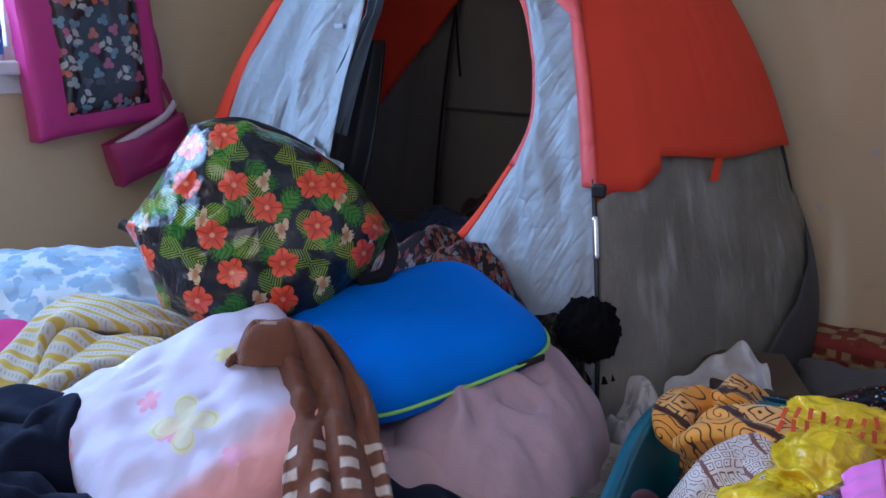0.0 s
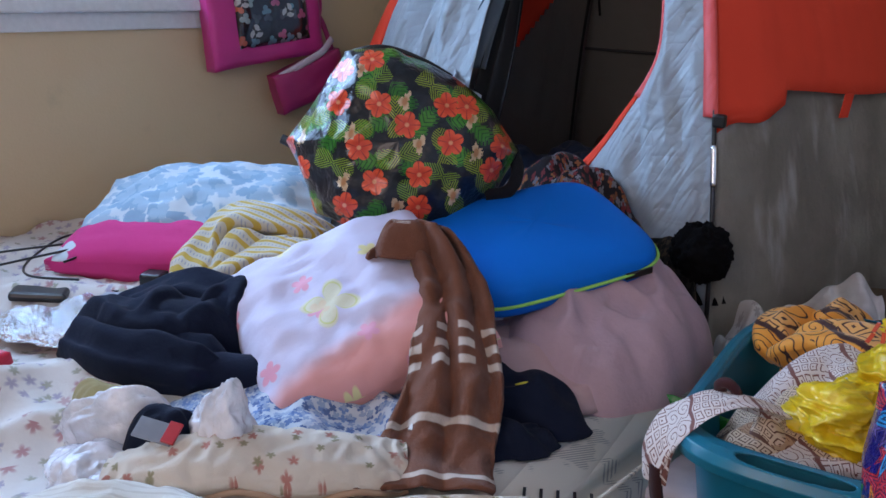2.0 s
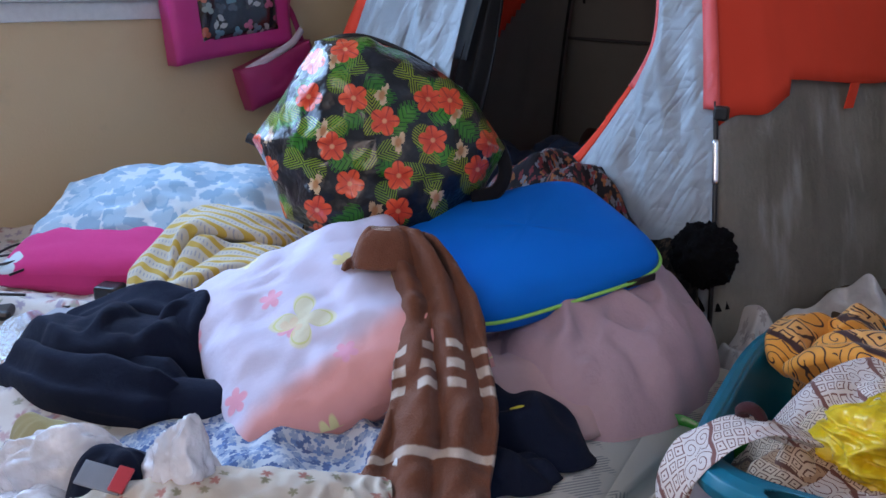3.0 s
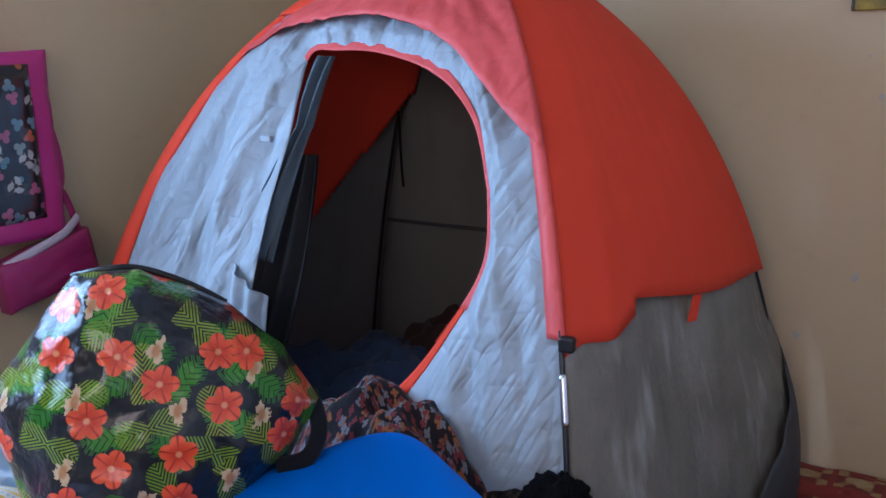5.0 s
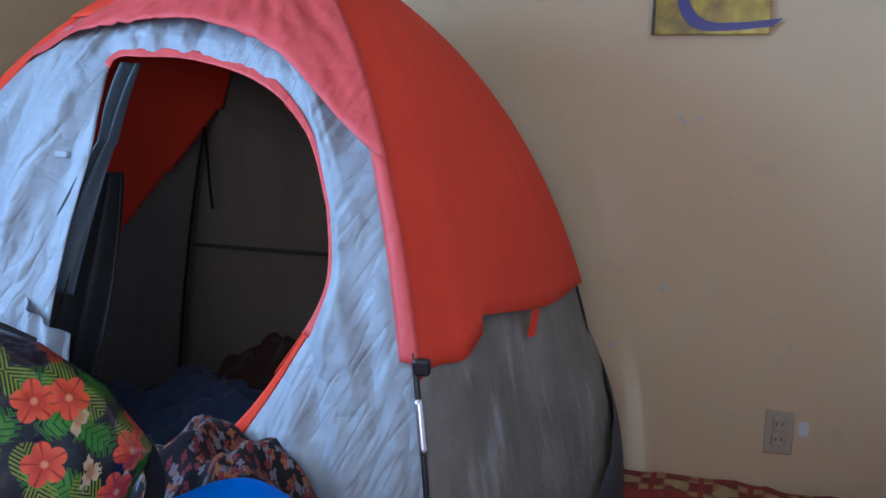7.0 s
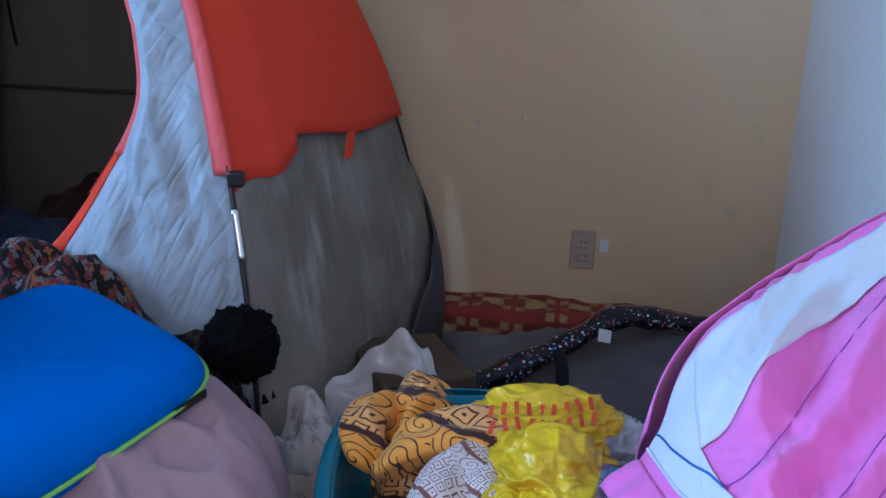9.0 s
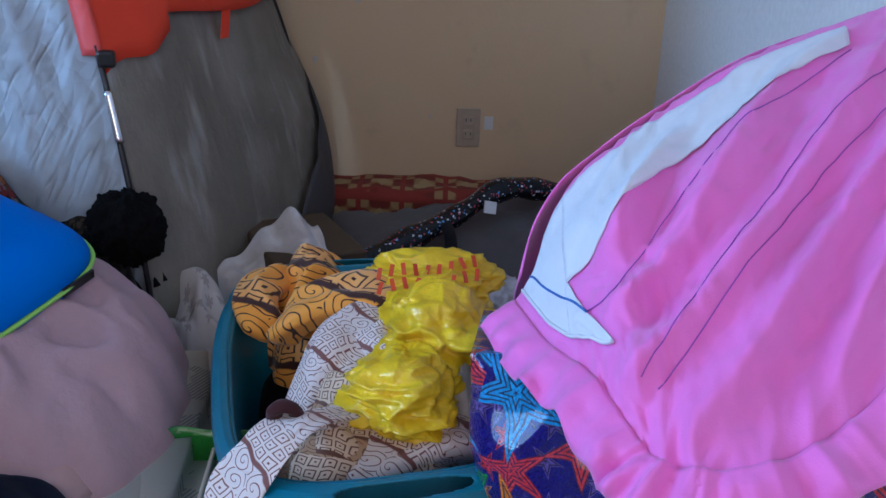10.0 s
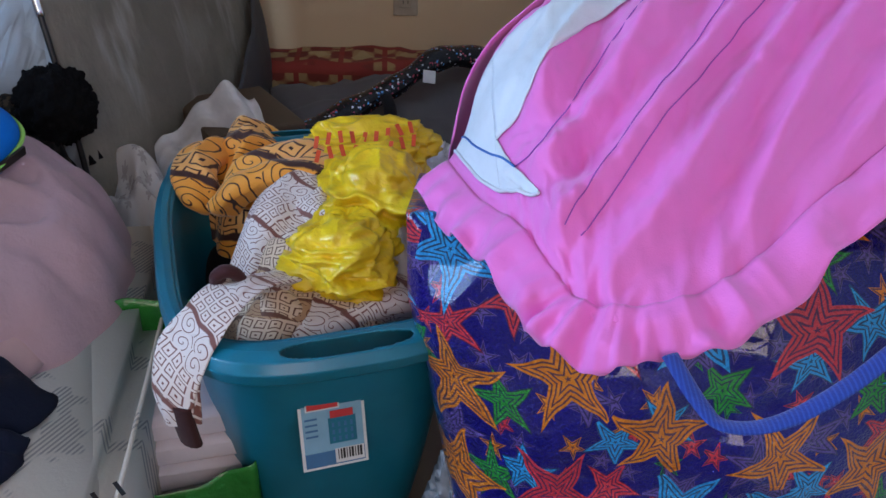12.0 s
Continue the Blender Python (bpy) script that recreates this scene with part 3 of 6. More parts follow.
def window(name, y0, y1, z0, z1):
    r = root(name, (WA - 0.06, (y0 + y1) / 2, z0), "white aluminium sliding window with a deep white sill", "window", kind="structure")
    m = (y0 + y1) / 2

    def bar(label, a, b, c, d, x0, x1):
        part(label, lay(box_mesh(x1 - x0, b - a, d - c, 0.003), Matrix.Translation(((x0 + x1) / 2, (a + b) / 2, (c + d) / 2))), TRIM, r)
    for a, b, c, d in ((y0, y1, z0, z0 + 0.035), (y0, y1, z1 - 0.035, z1), (y0, y0 + 0.035, z0 + 0.035, z1 - 0.035), (y1 - 0.035, y1, z0 + 0.035, z1 - 0.035), (m - 0.02, m + 0.02, z0 + 0.035, z1 - 0.035)):
        bar("window_frame", a, b, c, d, WA - 0.10, WA - 0.05)
    bar("window_track", y0 + 0.035, y1 - 0.035, z0 + 0.035, z0 + 0.047, WA - 0.08, WA - 0.07)
    part("window_sill", lay(box_mesh(0.17, y1 - y0 + 0.02, 0.035, 0.006), Matrix.Translation((WA - 0.033, m, z0 - 0.018))), TRIM, r)
    part("apron", lay(box_mesh(0.018, y1 - y0 + 0.02, 0.05, 0.004), Matrix.Translation((WA + 0.0095, m, z0 - 0.061))), TRIM, r)
    for a, b in ((y0 + 0.035, m - 0.02), (m + 0.02, y1 - 0.035)):
        p = part("pane", lay(box_mesh(0.004, b - a, z1 - z0 - 0.07, 0), Matrix.Translation((WA - 0.088, (a + b) / 2, (z0 + z1) / 2))), GLASS, r)
        p.visible_shadow = False
    return r


window("window_1", -0.66, 0.975, 0.99, 1.97)


def rear_window():
    r = root("window_2", (0.35, WD - 0.06, 1.05), "white framed window behind the bed", "window", kind="structure")
    for a, b, c, d in ((-0.2, 0.9, 1.05, 1.09), (-0.2, 0.9, 1.96, 2.0), (-0.2, -0.16, 1.09, 1.96), (0.86, 0.9, 1.09, 1.96)):
        part("window_frame", lay(box_mesh(b - a, 0.05, d - c, 0.003), Matrix.Translation(((a + b) / 2, WD - 0.06, (c + d) / 2))), TRIM, r)
    p = part("pane", lay(box_mesh(1.02, 0.004, 0.87, 0), Matrix.Translation((0.35, WD - 0.06, 1.525))), GLASS, r)
    p.visible_shadow = False


rear_window()


# ---- the tent ----
APEX = Vector((-0.72, 1.98, 1.57))
BASE = {"fl": Vector((-1.62, 1.50, -0.03)), "fr": Vector((-0.112, 1.25, -0.03)), "br": Vector((0.155, 2.40, -0.03)), "bl": Vector((-1.19, 2.40, -0.03))}


def rib(k, s):
    """A bent tent pole: s is 0 at its foot and 1 at the crown."""
    a = s * math.pi / 2
    b = BASE[k]
    p = b + (APEX - b) * (1 - math.cos(a))
    p.z = b.z + (APEX.z - b.z) * math.sin(a)
    return p


def tent_wall(a, b, u, s, sag=0.0, crease=0.0, seed=0.0):
    """A point of the cloth stretched between two poles."""
    p = rib(a, s).lerp(rib(b, s), u)
    out = (rib(a, 0.3).lerp(rib(b, 0.3), 0.5) - Vector((APEX.x, APEX.y, 0.6)))
    out.z = 0
    out.normalize()
    w = 4 * u * (1 - u)
    p += out * (sag * w)
    if crease:
        q = Vector((u * 9 + seed, s * 3.2, seed))
        fold = (1 - abs(noise.noise(q)) * 2.4) + 0.5 * (1 - abs(noise.noise(q * 2.3 + Vector((s * 3, 0, 0)))) * 2.2)
        p += out * crease * fold * min(1.0, w * 2)
    return p


# outline of the door hole in the front wall, in parts of its width and height: slanted on its left, round on its right
DOOR = [(0.89, 0.46), (0.86, 0.54), (0.76, 0.60), (0.58, 0.63), (0.42, 0.635), (0.33, 0.63), (0.36, 0.57), (0.395, 0.50), (0.405, 0.40), (0.42, 0.30), (0.48, 0.215), (0.61, 0.195), (0.73, 0.26), (0.81, 0.32), (0.88, 0.39), (0.89, 0.46)]


def door_hole(t):
    p = spline([(*c, 0) for c in DOOR], t % 1.0)
    return p.x, p.y


def front_cloth(ring, t, lift=0.0, crease=0.032):
    """Front wall from the hole's edge (ring 0) to the wall's border (ring 1)."""
    hu, hs = door_hole(t)
    c, s = (hu - 0.58) / 0.42, (hs - 0.42) / 0.40
    k = max(abs(c), abs(s))
    bu, bs = 0.58 + (0.42 if c > 0 else 0.58) * c / k, 0.42 + (0.38 if s > 0 else 0.42) * s / k
    u, v = hu + (bu - hu) * ring, hs + (bs - hs) * ring
    p = tent_wall("fl", "fr", u, v, 0.03, crease * min(1, abs(ring) * 5) * (1 if v < 0.75 else 0.3), 2.0)
    return p + Vector((0.15, -1, 0.2)).normalized() * lift


def build_tent():
    r = root("dome_tent", (-0.7, 1.9, 0.0), "red and silver dome tent set up indoors, door open", "tent")
    front = part("front_wall", sheet(lambda u, v: front_cloth(v, u), 168, 40, wrap=True), SILVER, r, "creased silver grey front wall", 0.002)
    # coral piping round the open door, on its top and right
    def trim(u, v):
        return front_cloth(-0.02 + 0.085 * v, 0.355 - 0.46 * u, 0.006, 0.004)
    part("door_trim", sheet(trim, 90, 4), PINK_RED, front, "coral zip flap round the door", 0.002)
    def lower_trim(u, v):
        return front_cloth(-0.01 + 0.035 * v, 0.895 - 0.20 * u, 0.006, 0.004)
    part("door_trim", sheet(lower_trim, 60, 4), RED, front, "narrow red door edge", 0.002)
    def edge(u, v):
        return front_cloth(-0.02, 0.10 - 0.24 * u, 0.002, 0.0) + Vector((-0.03, 0.10, -0.01)) * v * 0.35
    part("door_edge", sheet(edge, 60, 3), RED, front, "red inner door edge", 0.002)
    # rolled door leaf tied back at the left of the hole
    def leaf(u, v):
        s = 0.625 - 0.27 * v
        left = 0.345 + 0.055 * min(1.0, v / 0.40) - 0.075 * max(0.0, v - 0.40) / 0.60
        wide = 0.030 * (1 - min(1.0, v / 0.42)) + 0.014 + 0.085 * max(0.0, v - 0.42) / 0.58
        p = tent_wall("fl", "fr", left + wide * u, s, 0.03)
        return p + Vector((0, 0.012 + 0.03 * u - 0.010 * math.sin(u * 9 + v * 4), 0))
    part("door_leaf", sheet(leaf, 40, 50), NAVY_TENT, front, "tied-back slate blue door leaf", 0.003)
    # inner mosquito leaf gathered behind it
    def inner_leaf(u, v):
        s = 0.48 - 0.34 * v
        wide = 0.02 + 0.055 * math.sin(min(1.0, v * 1.15) * math.pi) ** 0.8
        p = tent_wall("fl", "fr", 0.395 + wide * u, s, 0.0)
        return p + Vector((0, 0.03 + 0.04 * u - 0.016 * math.sin(u * 13 + v * 3), 0))
    part("inner_leaf", sheet(inner_leaf, 40, 50), tent_cloth("dark_door_mesh", (0.022, 0.024, 0.027), 0.8, 0, 9.0, 0.4), front, "dark mesh inner door leaf", 0.003)
    def leaf_pale(u, v):
        p = tent_wall("fl", "fr", 0.350 + 0.105 * u + 0.05 * (1 - v), 0.10 + 0.255 * v - 0.03 * u * v, 0.03)
        bulge = math.sin(u * math.pi)
        return p + Vector((0, -0.035 * bulge - 0.012 * math.sin(u * 15 + v * 3) * bulge, 0))
    part("door_leaf_hem", sheet(leaf_pale, 30, 30), SILVER, front, "silver outer face of the door leaf", 0.003)
    part("toggle", lay(box_mesh(0.03, 0.016, 0.014, 0.004), Matrix.Translation(tent_wall("fl", "fr", 0.362, 0.50, 0.05) + Vector((0, -0.02, 0)))), SILVER, front)
    # red side towards the room, ragged lower hem; grey below it
    def hem(u):
        if u < 0.20:
            return 0.322 + 0.10 * u + 0.004 * math.sin(u * 40)
        return 0.357 - 0.020 * (u - 0.2) + 0.003 * math.sin(u * 9)
    def side_red(u, v):
        s = hem(u) + (0.985 - hem(u)) * v
        return tent_wall("fr", "br", u, s, 0.05, 0.002, 5.0) + Vector((0.016, -0.008, 0.004)) * min(1.0, u * 8)
    part("side_fly", sheet(side_red, 100, 40), RED, r, "red rain fly on the side", 0.002)
    def side_grey(u, v):
        s = v * 0.41
        bulge = 0.10 * math.sin(min(1.0, s / 0.29) * math.pi) * u
        p = tent_wall("fr", "br", u, s, 0.04, 0.008, 9.0)
        return p + Vector((0.55, -0.1, 0)) * bulge * (1 - abs(u - 0.8) * 0.6)
    part("side_wall", sheet(side_grey, 50, 30), GREY_TENT, r, "dusty grey lower side wall", 0.002)
    def side_tub(u, v):
        top = 0.012 + 0.235 * u ** 1.15 + 0.005 * math.sin(u * 7)
        s = top * v
        bulge = 0.10 * math.sin(min(1.0, s / 0.29) * math.pi) * u
        p = tent_wall("fr", "br", u, s, 0.04, 0.006, 9.0)
        return p + Vector((0.55, -0.1, 0)) * bulge * (1 - abs(u - 0.8) * 0.6) + Vector((0.026, -0.012, 0)) * (1 - u ** 10)
    part("floor_tub", sheet(side_tub, 40, 14), TUB, r, "dark waterproof floor edge", 0.002)
    tabp = tent_wall("fr", "br", 0.42, 0.340, 0.05) + Vector((0.022, -0.012, 0))
    part("hem_tab", lay(box_mesh(0.03, 0.004, 0.06, 0.001), Matrix.Translation(tabp) @ pose(0, 0, 0, 8, 0, 66)), RED, r, "red hem tab")
    # awning over the door
    def awning(u, v):
        low = spline([(0.615, 0, 0), (0.655, 0, 0), (0.665, 0, 0), (0.66, 0, 0), (0.62, 0, 0), (0.50, 0, 0)], u).x
        s = low + (0.70 + 0.285 * min(1.0, u * 1.5) ** 0.8 - low) * v
        p = tent_wall("fl", "fr", u, s, 0.03, 0.0)
        out = Vector((0.12, -0.30, 0.15)) * ((1 - v) * 0.13 * (0.25 + 4 * u * (1 - u) * 0.75) + 0.05) * min(1.0, 0.15 + u * 5)
        ruck = 0.008 * (1 - abs(noise.noise(Vector((u * 16, v * 5, 3)))) * 2) * (1 - 0.8 * v) + 0.004 * (1 - abs(noise.noise(Vector((u * 9 + v * 7, v * 6 - u * 5, 8)))) * 2.2)
        return p + out + Vector((0, -1, 0.6)) * ruck
    part("awning", sheet(awning, 80, 24), PINK_RED, r, "coral awning with a gathered hem", 0.003)
    def roof_front(u, v):
        return tent_wall("fl", "fr", u, 0.70 + 0.295 * v, 0.03, 0.004, 6.0) + Vector((0.01, -0.022, 0.012))
    part("roof_fly", sheet(roof_front, 50, 20), RED, r, "red rain fly over the crown", 0.002)
    # red sleeve on the far front pole, coral sleeve on the near one
    def sleeve(k, s0, s1, w, shift):
        def fn(u, v):
            s = s0 + (s1 - s0) * v
            p = rib(k, s)
            other = tent_wall("fl", "fr", w if k == "fl" else 1 - w, s, 0.0)
            return p.lerp(other, u) + Vector(shift) * (1 + 0.4 * math.sin(u * math.pi))
        return sheet(fn, 4, 50)
    part("pole_sleeve", sleeve("fl", 0.29, 0.97, 0.045, (-0.004, -0.012, 0.004)), RED, r, "red pole sleeve", 0.003)
    part("pole_sleeve", sleeve("fr", 0.335, 0.62, 0.028, (0.008, -0.012, 0.004)), PINK_RED, r, "coral pole sleeve", 0.003)
    for a, b, mat in (("br", "bl", INNER), ("bl", "fl", INNER)):
        part("inner_wall", sheet(lambda u, v: tent_wall(a, b, u, v * 0.995, 0.0, 0.012, 12.0), 40, 30), mat, r, "grey inner wall", 0.002)
    def roof_red(u, v):
        return tent_wall("bl", "fl", u, 0.35 + 0.64 * v, 0.0, 0.0) + Vector((0.03, -0.012, -0.012))
    part("roof_lining", sheet(roof_red, 60, 60, keep=lambda u, v: u > 0.42 - 1.1 * v), RED, r, "dark red fly seen through the roof", 0.002)
    # poles
    for k, reach in (("fl", 0.31), ("fr", 0.345), ("br", 0.97), ("bl", 0.97)):
        ahead = -0.012 if k[0] == "f" else -0.03
        pole = part("pole", tube([rib(k, reach * s / 12) + Vector((0.0, ahead, 0.0)) for s in range(13)], 0.0055, 60, 8), BLACK, r, "black fibreglass pole")
        if k in ("fl", "fr"):
            part("ferrule", tube([rib(k, s) + Vector((0.0, -0.012, 0.0)) for s in (0.272, 0.292, 0.311)], 0.0075, 8, 10), METAL, pole, "bare metal ferrule")
    cl = rib("fr", 0.335) + Vector((0.012, -0.012, 0.0))
    part("pole_clip", lay(box_mesh(0.03, 0.022, 0.03, 0.006), Matrix.Translation(cl)), BLACK, r, "black plastic pole clip")
    # hanging strap and seam inside
    part("hanging_strap", tube([(-1.06, 2.2, 1.36), (-1.02, 2.2, 1.2), (-1.00, 2.2, 1.02), (-0.99, 2.2, 0.95)], 0.007, 20, 8, 0.4), BLACK_CLOTH, r, "black strap with a buckle")
    part("inner_seam", tube([tent_wall("br", "bl", u / 6, 0.36, -0.02) for u in range(7)], 0.006, 30, 6), TUB, r, "dark seam of the inner wall")
    def ground(u, v):
        p = BASE["fl"].lerp(BASE["fr"], u).lerp(BASE["bl"].lerp(BASE["br"], u), v)
        return p + Vector((0, 0, 0.012 + 0.01 * noise.noise(Vector((u * 5, v * 5, 0)))))
    part("groundsheet", sheet(ground, 16, 16), TUB, r, "dark groundsheet", 0.002)


place(0.169, 0.068, 0.041, 7.2, 0.959)
build_tent()

# ---- the bed ----
def mattress_cover():
    k = Kit("white_quilted_mattress_ticking", 0.8)
    o = k.coord()
    x, y, z = k.split(k.turned(o, 28))
    dash = k.math("SINE", k.math("MULTIPLY", x, 1000.0))
    blot = k.step(k.noise(k.scaled(o, (9.0, 12.0, 6.0)), 1.0, 2.0), 0.59, 0.61)
    c = k.mix(k.noise(o, 5.0, 3.0), (0.70, 0.62, 0.51), (0.78, 0.71, 0.62))
    k.colour(k.mix(k.math("MULTIPLY", k.math("MULTIPLY", k.step(dash, -0.1, 0.3), blot), 0.6), c, (0.16, 0.15, 0.15)))
    quilt = k.math("ABSOLUTE", k.math("SINE", k.math("MULTIPLY", k.math("ADD", x, y), 24.0)))
    k.bump(k.math("ADD", k.math("POWER", quilt, 0.5), k.math("MULTIPLY", k.noise(o, 300.0), 0.1)), 0.35, 0.01)
    return k.mat


MX0, MX1, MY0, MY1, MZ = -1.66, 0.05, -0.72, 1.14, 0.37


def build_mattress():
    r = root("mattress", ((MX0 + MX1) / 2, (MY0 + MY1) / 2, 0), "bare white quilted mattress with grey dashes", "mattress")
    def slabby(z0, z1, bev):
        bm = bmesh.new()
        bmesh.ops.create_cube(bm, size=1.0, matrix=Matrix.Translation(((MX0 + MX1) / 2, (MY0 + MY1) / 2, (z0 + z1) / 2)) @ Matrix.Diagonal((MX1 - MX0, MY1 - MY0, z1 - z0, 1)))
        bmesh.ops.bevel(bm, geom=bm.edges[:], offset=bev, segments=4, affect="EDGES")
        me = bpy.data.meshes.new("slab")
        bm.to_mesh(me)
        bm.free()
        return smooth(me)
    ticking = mattress_cover()
    part("base", slabby(0.034, 0.14, 0.02), BLACK_CLOTH, r, "dark cloth bed base")
    part("body", slabby(0.14, MZ, 0.035), ticking, r)
    part("piping", tube([(MX1 - 0.02, MY0 + 0.05, MZ - 0.015), (MX1 - 0.008, 0.2, MZ - 0.018), (MX1 - 0.008, 0.9, MZ - 0.018), (MX1 - 0.02, MY1 - 0.05, MZ - 0.015)], 0.003), ticking, r)
    # printed mark near the corner, as plain bars
    for i in range(5):
        part("printed_bar", lay(box_mesh(0.0045, 0.022, 0.0008, 0), Matrix.Translation((-0.026 + 0.019 * i, 0.488 + 0.0127 * i, MZ + 0.0012)) @ pose(0, 0, 0, 0, 0, 34)), BLACK, r)


place(0.131, -0.034, -0.035, 4.8, 1.05)
build_mattress()
FLORAL = spotted("white_sheet_with_faded_flowers", (0.66, 0.60, 0.55), [(0.44, 0.24, 0.24), (0.38, 0.33, 0.40), (0.36, 0.34, 0.26)], 34.0, 0.34, 5.0, 0.20, soft=0.5, crease=1.2)
CREAM = spotted("cream_blanket_with_small_roses", (0.64, 0.55, 0.45), [(0.45, 0.19, 0.15), (0.30, 0.26, 0.16)], 50.0, 0.34, 5.0, 0.20, soft=0.4, crease=1.2)


def sheet_height(x, y):
    q = Vector((x, y, 0))
    warp = noise.noise(q * 3) * 0.8
    ridge = 1 - abs(math.sin((x * 0.75 - y * 0.65) * 14 + warp * 4)) ** 0.9
    flat = 0.35 + 0.65 * min(1.0, max(0.0, max(-0.72 - x, 0.28 - y)) * 8)
    return MZ + 0.008 + flat * 0.066 * ridge * (0.4 + 0.6 * abs(noise.noise(q * 2.2 + Vector((3, 0, 0))))) + 0.016 * (1 - abs(noise.noise(q * 9)) * 2) + 0.012 * noise.noise(q * 4)


def floral_sheet(u, v):
    x = -1.67 + 1.27 * u
    y = -0.70 + 1.80 * v
    x += 0.10 * noise.noise(Vector((v * 4, 0, 2))) * u
    return (x, y, max(sheet_height(x, y), MZ + 0.006))


thing("bed_sheet", sheet(floral_sheet, 110, 140), FLORAL, (0, 0, 0), "rumpled white bed sheet with faded flowers", "bed sheet", solid=0.002)


# thick folded edge of the cream blanket in front of the bed things
def blanket_roll(u, v):
    c = spline([(-0.40, 0.08, MZ + 0.036), (-0.345, 0.155, MZ + 0.050), (-0.275, 0.245, MZ + 0.044), (-0.205, 0.335, MZ + 0.030), (-0.165, 0.40, MZ + 0.018)], v)
    a = u * math.tau
    w = 0.060 * (0.75 + 0.35 * math.sin(v * math.pi)) * (1 + 0.15 * noise.noise(Vector((math.cos(a), math.sin(a), v * 5))))
    out = Vector((0.72, -0.69, 0))
    z = 0.036 * math.sin(a) * (0.6 + 0.5 * math.sin(v * math.pi))
    rr = 0.008 * (1 - abs(noise.noise(Vector((math.cos(a) * 2, math.sin(a) * 2, v * 14)))) * 2)
    p = c + out * math.cos(a) * w + Vector((0, 0, z + rr))
    p.z = max(p.z, MZ + 0.006)
    return p


def folded_blanket():
    r = root("folded_blanket", (-0.25, 0.25, MZ), "cream blanket with small roses, folded over thick", "blanket")
    part("fold", sheet(blanket_roll, 48, 90, wrap=True), CREAM, r)
    hem = [blanket_roll(0.93 + 0.05 * math.sin(i * 1.3), i / 14) + Vector((0.003, -0.003, 0.002)) for i in range(15)]
    part("hem_piping", tube(hem, 0.0045, 90, 8), cloth("tan_hem_piping", (0.46, 0.30, 0.20)), r, "tan piped hem")


folded_blanket()


def flat_blanket(u, v):
    p = Vector((-0.44 + 0.62 * u * 0.72, 0.02 + 0.62 * u * 0.70, 0)) + Vector((0.69, -0.72, 0)) * (v * 0.20 + 0.02 * noise.noise(Vector((u * 6, 1, 0))))
    p.z = MZ + 0.012 + 0.018 * (1 - abs(math.sin(v * 8 + u * 3 + 2 * noise.noise(p * 5)))) + 0.008 * noise.noise(p * 9)
    return p


thing("cream_blanket", sheet(flat_blanket, 60, 30), CREAM, (0, 0, 0), "cream rose-print blanket hanging towards the bed edge", "blanket", solid=0.004)
WHITE_PUFF = banded("white_ribbed_cotton", (0.72, 0.68, 0.60), (0.60, 0.55, 0.47), 70.0, 0.5, 40)
nudge(0.064, 0.025)
thing("white_quilt", lay(cushion(0.26, 0.16, 0.07, 0.3, 3.0, 24, 0.012, 4, rounding=0.5), pose(0, 0, 0, 0, 0, 40)), WHITE_PUFF, (-0.345, 0.005, MZ + 0.042), "puffy white ribbed cotton quilt on the bed", "quilt")
BLUE_DAMASK = spotted("blue_and_white_damask", (0.55, 0.57, 0.60), [(0.16, 0.24, 0.44), (0.10, 0.15, 0.30), (0.30, 0.36, 0.48)], 60.0, 0.45, 4.0, 0.6)
nudge(0.02, -0.01)
thing("patterned_throw", heap(0.27, 0.15, 0.024, 21, 42, 3.0, 0.012, 0.2), BLUE_DAMASK, (-0.365, 0.435, MZ + 0.010), "blue and white patterned throw under the pillow", "throw")

# ---- things on the bed ----
NAVY = cloth("navy_black_fleece", (0.008, 0.012, 0.028), 0.95, 0.1, crease=1.2)


def hoodie():
    r = root("black_hoodie", (-0.79, 0.47, MZ + 0.015), "crumpled black navy hoodie on the bed sheet", "hoodie")
    m = Matrix.Translation((-0.79, 0.47, MZ + 0.012))
    part("body", lay(heap(0.185, 0.125, 0.105, 3, 40, 3.2, 0.022, 0.14, run=5.0, along=70), m), NAVY, r)
    part("hood", lay(heap(0.10, 0.075, 0.115, 8, 40, 3.4, 0.02, 0.15, run=6.0, along=20), Matrix.Translation((-0.71, 0.57, MZ + 0.012))), NAVY, r)
    part("sleeve", swath([(-0.92, 0.37, MZ + 0.045), (-0.80, 0.36, MZ + 0.055), (-0.70, 0.40, MZ + 0.06), (-0.61, 0.46, MZ + 0.05)], 0.058, 0.048, 6, 12, 90), NAVY, r)
    part("sleeve", swath([(-0.93, 0.45, MZ + 0.05), (-0.90, 0.50, MZ + 0.085), (-0.82, 0.55, MZ + 0.115), (-0.72, 0.58, MZ + 0.10)], 0.055, 0.035, 4, 9), NAVY, r)
    part("cuff", tube([(-0.64, 0.435, MZ + 0.055), (-0.595, 0.475, MZ + 0.048), (-0.575, 0.50, MZ + 0.045)], 0.040, 12, 16, 0.8), NAVY, r)
    r.location += Vector((-0.035, -0.055, 0.0))


nudge(0.115, -0.04)
hoodie()


